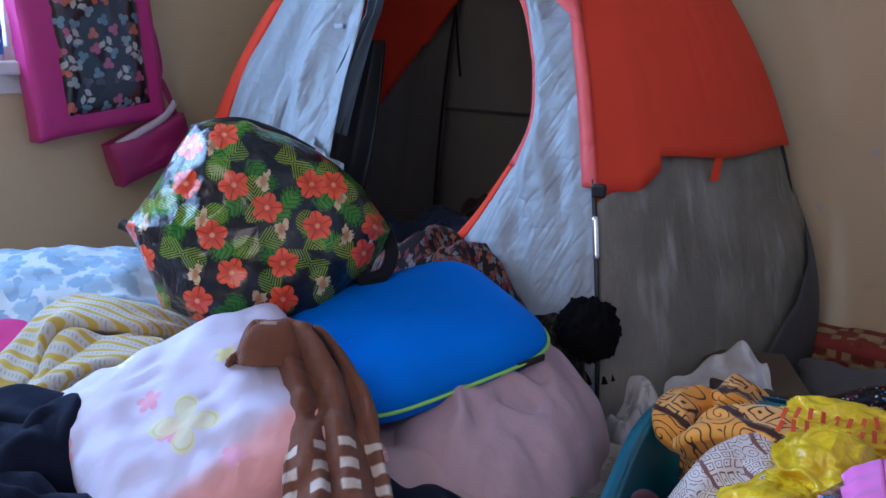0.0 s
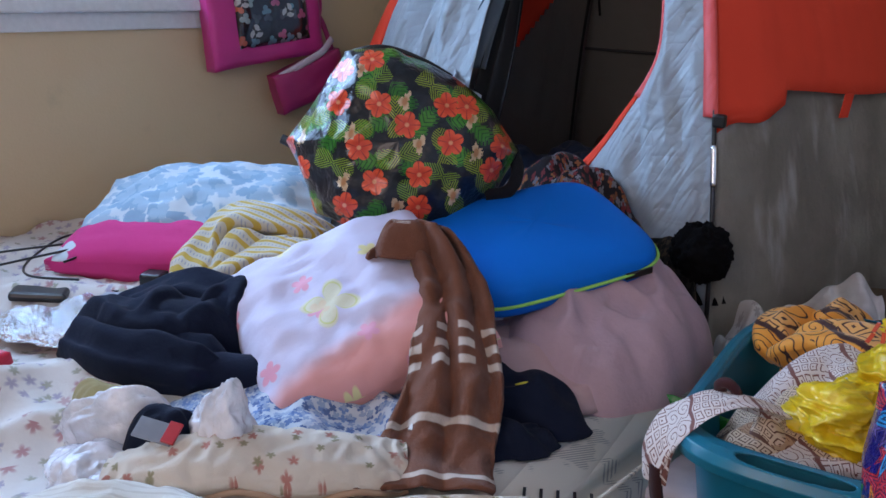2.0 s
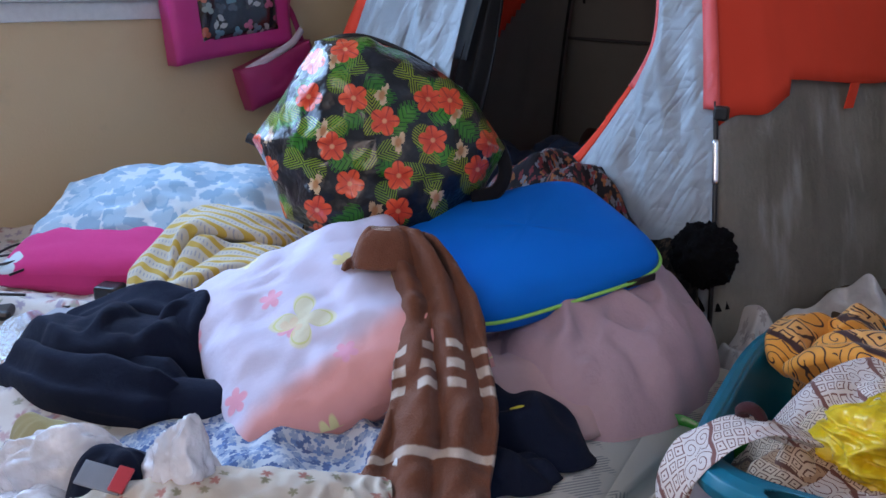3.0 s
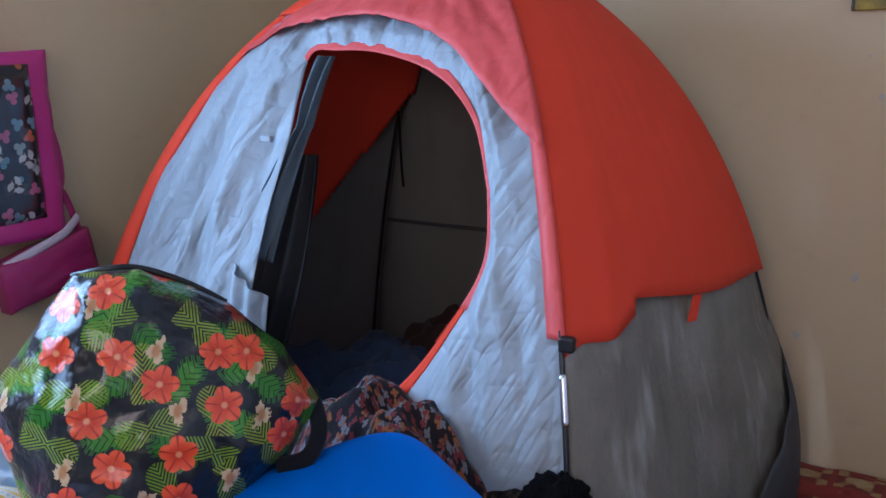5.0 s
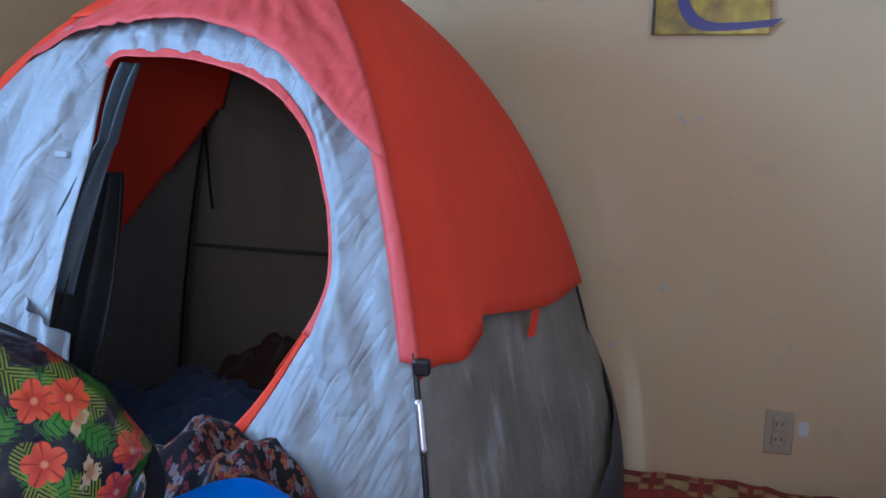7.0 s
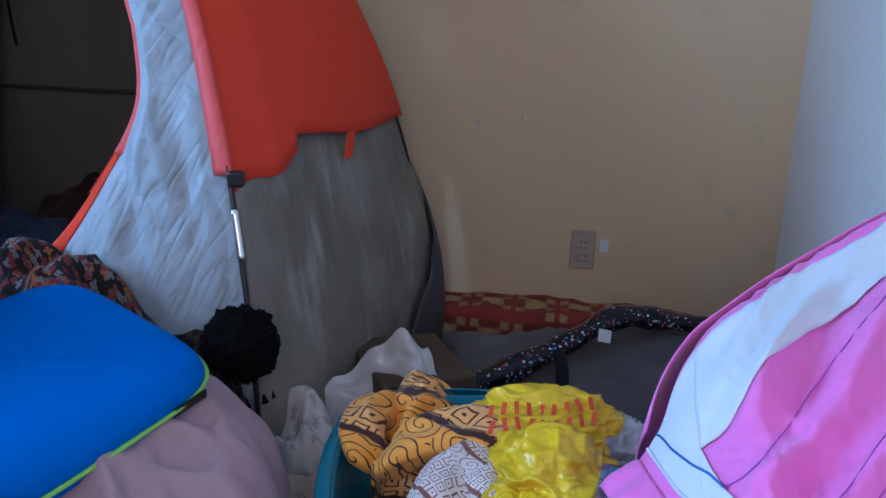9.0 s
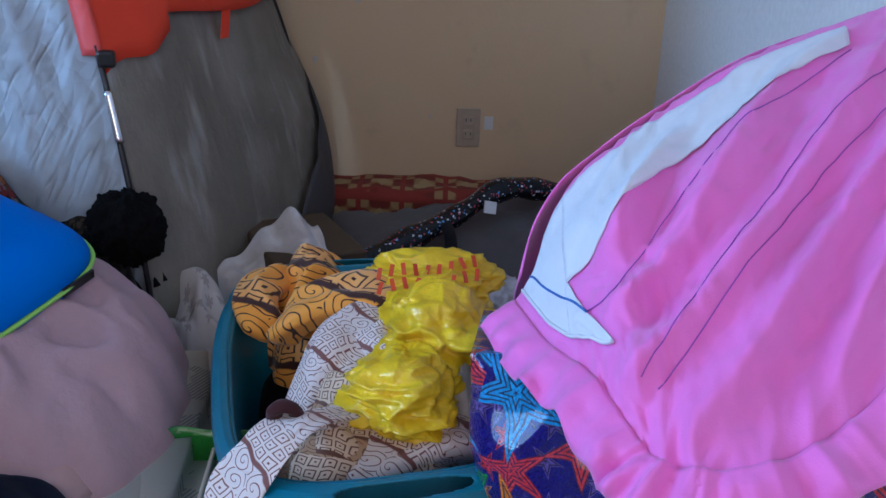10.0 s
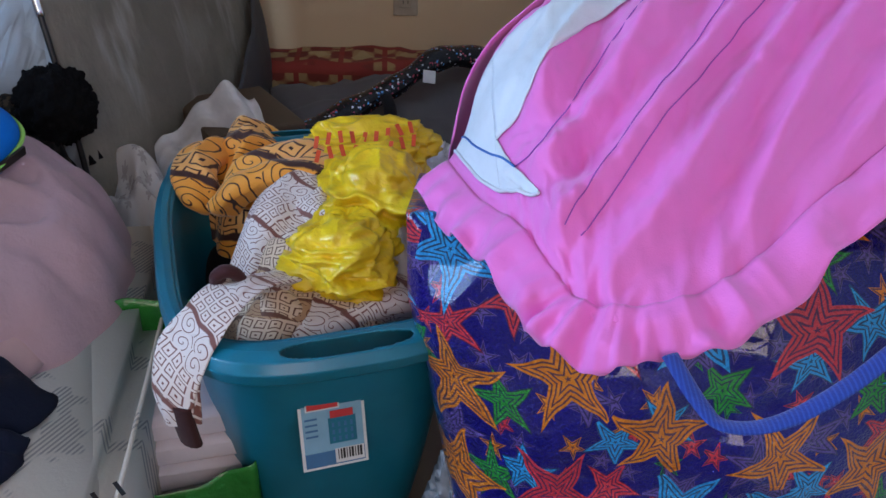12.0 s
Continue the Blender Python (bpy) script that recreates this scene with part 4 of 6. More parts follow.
def kids_pillow_print():
    k = Kit("white_pillow_with_pastel_print", 0.75)
    u = k.coord("UV")
    q = k.coord()
    c = k.mix(k.noise(u, 6.0), (0.60, 0.55, 0.69), (0.67, 0.61, 0.74))
    x, y, z = k.split(u)
    side = k.math("ADD", k.math("MULTIPLY", x, 0.22), k.math("MULTIPLY", y, -1.0))
    c = k.mix(k.step(k.math("ADD", side, k.math("MULTIPLY", k.noise(u, 9.0), 0.05)), 0.115, 0.165), c, (0.80, 0.36, 0.33))
    off, r1, r2, r3 = k.cells(k.scaled(u, 11.0), 0.9)
    m, a, rad = k.lobed(off, r1, 5.0, 0.10, 0.12, 0.8)
    c = k.mix(k.math("MULTIPLY", k.step(m, 1.1, 0.9), k.step(r2, 0.42, 0.45)), c, k.ramp(r3, [(0.0, (0.80, 0.35, 0.45)), (0.5, (0.45, 0.65, 0.85)), (0.75, (0.80, 0.72, 0.35))], "CONSTANT"))
    # a large pale yellow butterfly
    d = k.vec("SUBTRACT", u, (-0.03, -0.035, 0.0))
    m, a, rad = k.lobed(d, 0.07, 4.0, 0.012, 0.040, 0.9)
    c = k.mix(k.math("MULTIPLY", k.step(m, 1.06, 0.94), 0.75), c, (0.74, 0.68, 0.36))
    line = k.math("ABSOLUTE", k.math("SUBTRACT", m, 0.85))
    c = k.mix(k.math("MULTIPLY", k.step(line, 0.06, 0.02), 0.8), c, (0.62, 0.60, 0.20))
    k.colour(c)
    k.bump(k.math("ADD", k.noise(k.scaled(q, (34.0, 12.0, 20.0)), 1.0, 4.0), k.math("MULTIPLY", k.noise(q, 600.0, 1.0), 0.06)), 0.45, 0.008)
    k.set(Sheen_Weight=0.2)
    return k.mat


def square_pillow():
    r = root("throw_pillow", (-0.47, 0.55, MZ), "white throw pillow with butterfly print and coral back", "pillow")
    x, y = Vector((0.47, 0.82, 0.325)).normalized(), Vector((-0.306, 0.090, 0.092))
    y = (y - x * y.dot(x)).normalized()
    z = x.cross(y)
    c = Vector((-0.517, 0.598, 0.480))
    m = Matrix(((x.x, y.x, z.x, c.x), (x.y, y.y, z.y, c.y), (x.z, y.z, z.z, c.z), (0, 0, 0, 1)))
    part("cover", lay(cushion(0.395, 0.395, 0.15, 0.14, 4.0, 40, 0.008, 6, 0.03, 16.0), m), kids_pillow_print(), r)


nudge(0.04, -0.015)
square_pillow()


def brown_towel():
    k = Kit("brown_terry_with_white_bands", 0.95)
    u = k.coord("UV")
    q = k.coord()
    x, y, z = k.split(u)
    y = k.math("ADD", y, k.math("MULTIPLY", k.math("SUBTRACT", k.noise(q, 14.0), 0.5), 0.02))
    base = k.mix(k.noise(q, 40.0, 4.0), (0.15, 0.056, 0.032), (0.22, 0.088, 0.052))
    for at, w in ((0.045, 0.010), (0.20, 0.013), (0.34, 0.012), (0.38, 0.012), (0.42, 0.010)):
        band = k.step(k.math("ABSOLUTE", k.math("SUBTRACT", y, at)), w, w * 0.6)
        broken = band if at < 0.3 else k.math("MULTIPLY", band, k.step(k.math("SINE", k.math("MULTIPLY", x, 22.0)), -0.3, 0.1))
        base = k.mix(broken, base, (0.62, 0.52, 0.44))
    k.colour(base)
    k.bump(k.math("ADD", k.noise(q, 420.0, 2.0), k.noise(q, 40.0, 4.0)), 0.6, 0.005)
    k.set(Sheen_Weight=0.12, Specular_IOR_Level=0.15)
    r = root("brown_towel", (-0.2, 0.5, MZ), "brown terry bath towel with white bands, hung over the pillow", "towel")
    line = [(-0.11, 0.375, MZ + 0.030), (-0.165, 0.455, MZ + 0.040), (-0.205, 0.53, 0.462), (-0.27, 0.60, 0.52), (-0.325, 0.655, 0.575), (-0.39, 0.67, 0.632), (-0.435, 0.66, 0.628), (-0.462, 0.642, 0.585)]
    def fn(u, v):
        c = spline(line, v)
        wide = 0.060 * (1 - v) ** 1.2 + 0.034 + 0.07 * max(0.0, v - 0.72)
        side = Vector((0.74, 0.67, 0))
        t = u - 0.5
        drop = -0.035 * max(0.0, abs(t) * 2 - 0.3) * (0.3 + v)
        fold = 0.017 * math.sin(u * 17 + v * 9 + 1.5 * noise.noise(Vector((u * 3, v * 5, 0)))) * (0.5 + 0.7 * v)
        n = 0.016 * noise.noise(Vector((u * 5, v * 9, 4))) + 0.012 * (1 - abs(noise.noise(Vector((u * 4 + v * 6, v * 13, 9)))) * 2)
        p = c + side * (t * 2 * wide - 0.02 * (1 - v)) + Vector((0.45, -0.5, 0.7)) * (fold + n) + Vector((0, 0, drop))
        p.z = max(p.z, MZ + 0.018)
        return p
    part("cloth", sheet(fn, 60, 110), k.mat, r, "", 0.008)
    part("bunched_end", lay(heap(0.062, 0.046, 0.060, 27, 60, 2.4, 0.016, 0.15, 60, 30, 6.0, 40), Matrix.Translation((-0.425, 0.645, 0.592))), k.mat, r, "bunched towel end on the pillow")
    part("care_tag", lay(box_mesh(0.026, 0.012, 0.002, 0), Matrix.Translation((-0.205, 0.435, MZ + 0.058)) @ pose(0, 0, 0, 15, 0, 20)), TRIM, r, "cream care tag")
    r.location += Vector((0.012, 0.006, 0.0))


nudge(0.012, 0)
brown_towel()


def blue_cushion():
    k = Kit("royal_blue_fleece_cover", 0.62)
    q = k.coord()
    k.colour(k.mix(k.noise(q, 6.0, 3.0), (0.002, 0.135, 0.56), (0.003, 0.175, 0.66)))
    k.bump(k.math("ADD", k.noise(q, 500.0, 1.0), k.noise(q, 9.0, 2.0)), 0.12, 0.004)
    k.set(Specular_IOR_Level=0.12)
    lime = plain("lime_piping", (0.30, 0.65, 0.12), 0.6)
    bl, rr = Vector((-0.295, 0.705, 0.492)), Vector((-0.118, 1.055, 0.553))
    x = (rr - bl).normalized()
    y = Vector((-0.84, 0.38, 0.20))
    y = (y - x * y.dot(x)).normalized()
    z = x.cross(y)
    w, h, d = (rr - bl).length, 0.33, 0.10
    c = bl + x * w / 2 + y * h / 2 + z * 0.01
    m = Matrix(((x.x, y.x, z.x, c.x), (x.y, y.y, z.y, c.y), (x.z, y.z, z.z, c.z), (0, 0, 0, 1)))
    r = root("blue_cushion", c, "royal blue padded cushion with lime piping", "cushion")

    def outline(t):
        a = t * math.tau
        e = 0.42
        return (w / 2 * math.copysign(abs(math.cos(a)) ** e, math.cos(a)), h / 2 * math.copysign(abs(math.sin(a)) ** e, math.sin(a)))

    def shell(u, v):
        px, py = outline(u)
        lat = (v - 0.5) * math.pi
        k_in = abs(math.cos(lat)) ** 0.5
        top = math.sin(lat)
        sag = 1 - 0.10 * (1 - k_in)
        zz = d / 2 * math.copysign(abs(top) ** 0.75, top)
        return m @ Vector((px * k_in * sag, py * k_in * sag, zz + 0.004 * noise.noise(Vector((px * 8, py * 8, top)))))
    body = part("cover", sheet(shell, 120, 40, wrap=True), k.mat, r)
    pts = [m @ Vector((*outline(i / 96), 0.0)) for i in range(97)]
    def cord(u, v):
        i = min(int(v * 96), 95)
        p = pts[i].lerp(pts[i + 1], v * 96 - i)
        out = (p - c)
        out = (out - z * out.dot(z)).normalized()
        a = u * math.tau
        return p + out * (math.cos(a) * 0.0034 + 0.003) + z * math.sin(a) * 0.0032
    part("piping", sheet(cord, 8, 192, wrap=True), lime, r, "lime green piping")
    tag = m @ Vector((w / 2 * 0.62, -h / 2 - 0.001, -0.002))
    basis = m.copy()
    basis.translation = tag
    part("label_patch", lay(box_mesh(0.055, 0.004, 0.013, 0.001), basis), BLACK, r, "black woven label")


nudge(0.02, -0.03)
blue_cushion()
MAUVE = cloth("mauve_fleece_blanket", (0.47, 0.315, 0.345), 0.95, 0.5, vary=0.10, crease=1.6)
def mauve_blanket():
    r = root("mauve_blanket", (-0.135, 1.0, MZ - 0.06), "bundled mauve pink fleece blanket under the cushion", "blanket")
    part("cloth", lay(heap(0.205, 0.31, 0.215, 12, 12, 3.0, 0.017, 0.08, 150, 70, 5.5, 62), Matrix.Translation((-0.175, 1.00, MZ - 0.06))), MAUVE, r)


nudge(-0.033, -0.021)
mauve_blanket()
thing("mauve_blanket", heap(0.20, 0.14, 0.07, 15, 30, 3.0, 0.014, 0.15, 84, 36, 5.0, 60), cloth("peach_fleece", (0.50, 0.32, 0.31), 0.95, 0.4), (-0.22, 0.80, MZ + 0.004), "pale peach end of a fleece blanket", "blanket")
WHITE_LACE = spotted("white_lace_cloth", (0.55, 0.52, 0.50), [(0.36, 0.33, 0.32)], 60.0, 0.4, 6.0, 0.5)
place(0.129, 0.028, -0.047, 5.9, 1.055)
thing("white_blouse", heap(0.075, 0.12, 0.115, 31, 10, 2.6, 0.034, 0.25, 100, 44, 9.0, 60), WHITE_LACE, (-0.05, 1.25, 0.235), "crumpled white lace blouse", "blouse")
OLIVE = cloth("olive_cotton", (0.10, 0.11, 0.08))
thing("olive_shirt", heap(0.10, 0.12, 0.12, 33, 0, 3.0, 0.016, 0.2), OLIVE, (0.10, 1.36, 0.18), "crumpled olive green shirt", "shirt")


place(0.131, -0.034, -0.035, 4.8, 1.05)


def navy_shirt():
    r = root("navy_shirt", (-0.16, 0.66, MZ), "navy t-shirt dropped on the bare mattress", "shirt")
    part("body", lay(heap(0.125, 0.085, 0.055, 17, 35, 3.0, 0.016, 0.22, 84, 36, 7.0, 80), Matrix.Translation((-0.19, 0.64, MZ + 0.002))), NAVY, r)
    part("hem", lay(heap(0.07, 0.045, 0.03, 19, 60, 3.0, 0.01, 0.25), Matrix.Translation((-0.115, 0.555, MZ + 0.002))), NAVY, r)
    part("drawstring", tube([(-0.155, 0.632, MZ + 0.066), (-0.142, 0.640, MZ + 0.072), (-0.134, 0.652, MZ + 0.068), (-0.140, 0.662, MZ + 0.066)], 0.003, 16, 6), plain("yellow_cord", (0.6, 0.55, 0.05), 0.7), r, "short yellow cord loop")


navy_shirt()

# pillows by the wall
PALE_LEAF = spotted("pale_blue_leaf_print", (0.60, 0.66, 0.70), [(0.27, 0.41, 0.54), (0.36, 0.49, 0.60)], 17.0, 0.50, 3.0, 0.85, uv=True)
nudge(0.14, -0.12, -0.01)
thing("bed_pillow", lay(cushion(0.60, 0.36, 0.22, 0.1, 2.6, 36, 0.011, 9, 0.08), pose(0, 0, 0, 14, -3, 40)), PALE_LEAF, (-1.33, 0.91, 0.478), "white pillow with pale blue leaf print by the wall", "pillow")
HOT_PINK = spotted("hot_pink_plush", (0.62, 0.045, 0.20), [(0.55, 0.62, 0.66)], 9.0, 0.30, 3.0, 0.14, uv=True)
nudge(0.15, -0.055)
thing("pink_plush_pillow", lay(cushion(0.46, 0.30, 0.14, 0.15, 2.4, 28, 0.004, 13), pose(0, 0, 0, 4, 0, 38)), HOT_PINK, (-1.32, 0.72, 0.435), "hot pink plush pillow under the pale one", "pillow")
YELLOW_STRIPE = banded("yellow_and_grey_striped_cotton", (0.55, 0.50, 0.40), (0.52, 0.35, 0.06), 56.0, 0.30, 70, 1.2, third=(0.32, 0.33, 0.36))


def striped_towel():
    shift = Vector((-0.02, -0.05, -0.01))
    r = root("striped_kitchen_towel", (-0.93, 0.80, MZ + 0.01), "yellow and grey striped towel in folds", "towel")
    part("cloth", lay(heap(0.17, 0.12, 0.13, 23, 40, 2.6, 0.022, 0.16, 100, 44, 5.0, 100), Matrix.Translation((-0.92, 0.80, MZ + 0.01))), YELLOW_STRIPE, r)
    part("fold", swath([(-1.05, 0.62, MZ + 0.03), (-1.06, 0.70, MZ + 0.10), (-1.03, 0.76, MZ + 0.17), (-0.95, 0.82, MZ + 0.17), (-0.84, 0.90, MZ + 0.14)], 0.055, 0.03, 4, 2), YELLOW_STRIPE, r)
    part("fold", swath([(-1.02, 0.64, MZ + 0.03), (-0.96, 0.70, MZ + 0.09), (-0.88, 0.76, MZ + 0.13), (-0.78, 0.82, MZ + 0.12)], 0.05, 0.025, 4, 5), YELLOW_STRIPE, r)
    r.location += shift


nudge(0.08, -0.02)
striped_towel()


# hibiscus tote
def hibiscus_bag():
    r = root("hibiscus_tote", (-0.52, 0.82, 0.6), "glossy black tote bag with red hibiscus and green leaves", "tote bag")
    m = facing(-0.640, 0.861, 0.722, 44, 13, 0)
    corners = [(0.237, -0.010), (0.187, 0.071), (0.106, 0.136), (-0.015, 0.187), (-0.106, 0.180), (-0.150, 0.115), (-0.232, 0.005), (-0.207, -0.040), (-0.167, -0.141), (-0.045, -0.187), (0.106, -0.162), (0.197, -0.091)]

    def outline(t):
        x = (t % 1.0) * len(corners)
        i, f = int(x) % len(corners), x - int(x)
        a, b = Vector(corners[i]), Vector(corners[(i + 1) % len(corners)])
        f = f * f * (3 - 2 * f) * 0.35 + f * 0.65
        return a.lerp(b, f)

    def shell(u, v):
        lat = (v - 0.5) * math.pi
        p = outline(u) * abs(math.cos(lat)) ** 0.55
        z = 0.13 * math.copysign(abs(math.sin(lat)) ** 0.8, lat)
        # the side towards the window falls back from a ridge below the top corner
        z -= 0.55 * max(0.0, -0.095 - p.x + 0.10 * p.y) + 0.25 * max(0.0, p.x - 0.12)
        q = Vector((p.x, p.y, z))
        z += 0.010 * (1 - 2.2 * abs(noise.noise(q * 9))) + 0.006 * (1 - 2 * abs(noise.noise(q * 21)))
        return m @ Vector((p.x + 0.006 * noise.noise(q * 16), p.y + 0.006 * noise.noise(q * 16 + Vector((4, 0, 0))), z))
    me = sheet(shell, 144, 64, wrap=True)
    back = m.inverted()
    flat = [back @ v.co for v in me.vertices]
    layer = me.uv_layers[0].data
    for loop in me.loops:
        c = flat[loop.vertex_index]
        k = 1 + 1.2 * max(0.0, 0.06 - c.z)
        layer[loop.index].uv = (c.x * k, c.y * k)
    part("body", me, HIBISCUS, r)
    part("zip", lay(tube([(-0.108, 0.178, 0.0), (-0.06, 0.186, 0.03), (-0.015, 0.187, 0.02), (0.05, 0.165, 0.01), (0.104, 0.136, 0.0)], 0.005, 40, 8), m), BLACK, r, "black zip along the top")
    part("strap", lay(tube([(0.17, -0.10, 0.06), (0.215, -0.09, 0.06), (0.235, -0.05, 0.04), (0.225, 0.0, 0.0)], 0.013, 30, 8, 0.3), m), BLACK_CLOTH, r, "black strap")
    part("side_tab", lay(tube([(-0.222, 0.0, -0.06), (-0.236, 0.008, -0.07), (-0.246, 0.012, -0.075)], 0.010, 12, 8, 0.4), m), BLACK, r, "puckered black corner")


nudge(0, 0)
hibiscus_bag()
# clothes between the bag and the tent
place(0.129, 0.028, -0.047, 5.9, 1.055)
MULTI = spotted("black_multicolour_print", (0.018, 0.014, 0.016), [(0.26, 0.09, 0.03), (0.16, 0.15, 0.16), (0.18, 0.03, 0.03)], 58.0, 0.4, 4.0, 0.5)
thing("printed_scarf", heap(0.24, 0.15, 0.18, 41, -20, 2.8, 0.025, 0.2, 100, 44, 6.0, 40), MULTI, (-0.46, 1.19, 0.46), "black scarf with orange and grey print", "scarf")
thing("printed_scarf", heap(0.18, 0.09, 0.11, 43, -55, 2.8, 0.02, 0.2, 90, 40, 6.0, 10), spotted("brown_leopard_print", (0.018, 0.015, 0.012), [(0.06, 0.04, 0.022), (0.006, 0.005, 0.005)], 70.0, 0.45, 4.0, 0.7), (-0.24, 1.25, 0.42), "brown and black printed scarf", "scarf")
thing("grey_plush", heap(0.055, 0.05, 0.10, 45, 0, 2.2, 0.016, 0.25), cloth("grey_plush_pile", (0.12, 0.11, 0.13), 0.95, 0.7), (-0.385, 1.27, 0.53), "small tuft of grey plush", "plush")


def pompom():
    fur = cloth("black_fur", (0.004, 0.004, 0.005), 1.0, 0.0)
    r = root("fur_pompom", (-0.125, 1.215, 0.38), "black faux fur pompom hanging by the tent pole", "pompom")
    def fn(u, v):
        a, b = u * math.tau, (v - 0.5) * math.pi
        d = Vector((math.cos(a) * math.cos(b), math.sin(a) * math.cos(b), math.sin(b)))
        k = 0.060 * (1 + 0.16 * noise.noise(d * 3.0) + 0.10 * noise.noise(d * 11) + 0.08 * noise.noise(d * 27))
        return Vector((-0.13, 1.18, 0.515)) + d * k
    part("fur", sheet(fn, 96, 48, wrap=True), fur, r)
    part("tail", lay(heap(0.12, 0.06, 0.07, 47, 10, 2.4, 0.02, 0.3), Matrix.Translation((-0.20, 1.20, 0.40))), fur, r)


nudge(0, 0, 0.015)
pompom()

# inside the tent
place(0.169, 0.068, 0.041, 7.2, 0.959)
thing("navy_blanket", heap(0.48, 0.36, 0.46, 51, 0, 4.5, 0.03, 0.08, 90, 40, 3.0, 20), cloth("navy_blanket_cloth", (0.045, 0.075, 0.14), 0.9, 0.4), (-0.86, 1.90, 0.035), "navy blanket heaped inside the tent", "blanket")
thing("dark_clothes", heap(0.24, 0.16, 0.16, 53, 10, 3.0, 0.03, 0.2), cloth("dark_brown_cloth", (0.05, 0.028, 0.024)), (-0.70, 2.10, 0.42), "dark clothes on the blanket in the tent", "clothes")
thing("plastic_wrap", heap(0.05, 0.035, 0.035, 55, 0, 2.4, 0.014, 0.3), film_plastic("clear_wrap", (0.5, 0.5, 0.52)), (-0.62, 1.80, 0.49), "scrap of clear plastic wrap", "wrapper")

# ---- basket, bags and boxes beside the bed ----
def tub_outline(t, w, l, e=0.55):
    a = t * math.tau
    c, s = math.cos(a), math.sin(a)
    return w / 2 * math.copysign(abs(c) ** e, c), l / 2 * math.copysign(abs(s) ** e, s)


def laundry_basket():
    teal = plain("teal_plastic", (0.006, 0.16, 0.24), 0.32, bump=0.04, scale=30)
    m = pose(0.212, 0.90, 0.0, 0, 0, 8)
    w, l, h = 0.345, 0.54, 0.43
    r = root("laundry_basket", (0.212, 0.90, 0.0), "teal plastic laundry basket full of clothes, paper label on its end", "laundry basket")

    def rim_z(t):
        s = math.sin(t * math.tau)
        return h + 0.035 * (abs(s) - 0.5)

    def wall(u, v):
        z = rim_z(u) * v
        k = 0.62 + 0.38 * v ** 0.8
        x, y = tub_outline(u, w * k, l * k)
        return m @ Vector((x, y, z + 0.004))
    part("body", sheet(wall, 144, 40, wrap=True), teal, r, "", 0.004)
    part("bottom", lay(sheet(lambda u, v: (*[c * v for c in tub_outline(u, w * 0.62, l * 0.62)], 0.006), 48, 3, wrap=True), m), teal, r, "", 0.004)

    def lip(u, v):
        x, y = tub_outline(u, w, l)
        n = Vector((x / w, y / l, 0)).normalized()
        broad = 1 + 1.2 * max(0.0, abs(math.sin(u * math.tau)) - 0.6) / 0.4
        prof = ((0.0, 0.0), (0.004, 0.007), (0.012, 0.008), (0.020, 0.005), (0.023, -0.006), (0.021, -0.020))
        i = min(int(v * 5), 4)
        a, b = prof[i], prof[i + 1]
        f = v * 5 - i
        o, z = a[0] + (b[0] - a[0]) * f, a[1] + (b[1] - a[1]) * f
        return m @ (Vector((x, y, rim_z(u) + z)) + n * o * broad)
    # a long hand hole through the broad rim at either end
    def grip(u, v):
        return not any(((u - c) / 0.025) ** 2 + ((v - 0.42) / 0.16) ** 2 < 1 for c in (0.246, 0.746))
    part("rim", sheet(lip, 640, 60, wrap=True, keep=grip), teal, r, "rolled rim with a hand hole", 0.003)
    # paper label on the near end
    mm = m @ pose(-0.020, -l / 2 * 0.922, 0.309, 90 - 15, 0, 0) @ Matrix.Diagonal((0.9, 0.9, 1.0, 1.0))
    lab = part("paper_label", lay(box_mesh(0.086, 0.112, 0.0008, 0), mm @ Matrix.Translation((0.0, 0, 0.008))), plain("label_paper", (0.72, 0.72, 0.70), 0.5), r, "white paper label with a printed basket")
    blue = plain("label_blue", (0.05, 0.16, 0.32), 0.5)
    def flat(name, x, y, w_, h_, mat, lift, label=""):
        part(name, lay(box_mesh(w_, h_, 0.0006, 0), mm @ Matrix.Translation((x, y, 0.008 + lift))), mat, lab, label)
    flat("label_panel", 0.0, 0.002, 0.078, 0.096, plain("label_sky", (0.22, 0.42, 0.55), 0.5), 0.0011, "blue printed panel")
    flat("label_band", 0.0, -0.042, 0.078, 0.020, blue, 0.0016, "dark blue band")
    flat("label_top", 0.0, 0.046, 0.078, 0.010, blue, 0.0016, "dark blue band")
    red = plain("label_red", (0.55, 0.03, 0.03), 0.5)
    flat("emblem", -0.012, 0.034, 0.044, 0.014, TRIM, 0.0021, "white oval emblem ground")
    flat("emblem", -0.012, 0.034, 0.040, 0.010, red, 0.0026, "plain red emblem")
    flat("barcode", 0.019, -0.040, 0.038, 0.020, TRIM, 0.0021, "white barcode ground")
    for i in range(9):
        flat("barcode_bar", 0.004 + i * 0.0037, -0.038, 0.0012 + 0.0009 * (i % 3), 0.014, BLACK, 0.0026)
    for i in range(4):
        flat("text_bar", -0.028, 0.016 - i * 0.008, 0.016, 0.0025, blue, 0.0021)
    flat("printed_basket", 0.012, -0.004, 0.036, 0.036, teal, 0.0021, "picture of a basket")
    flat("printed_clothes", 0.012, 0.019, 0.030, 0.010, red, 0.0026, "picture of red clothes")
    for i in range(4):
        for j in range(3):
            flat("printed_slot", 0.0 + i * 0.008, 0.004 - j * 0.010, 0.003, 0.006, blue, 0.0026)


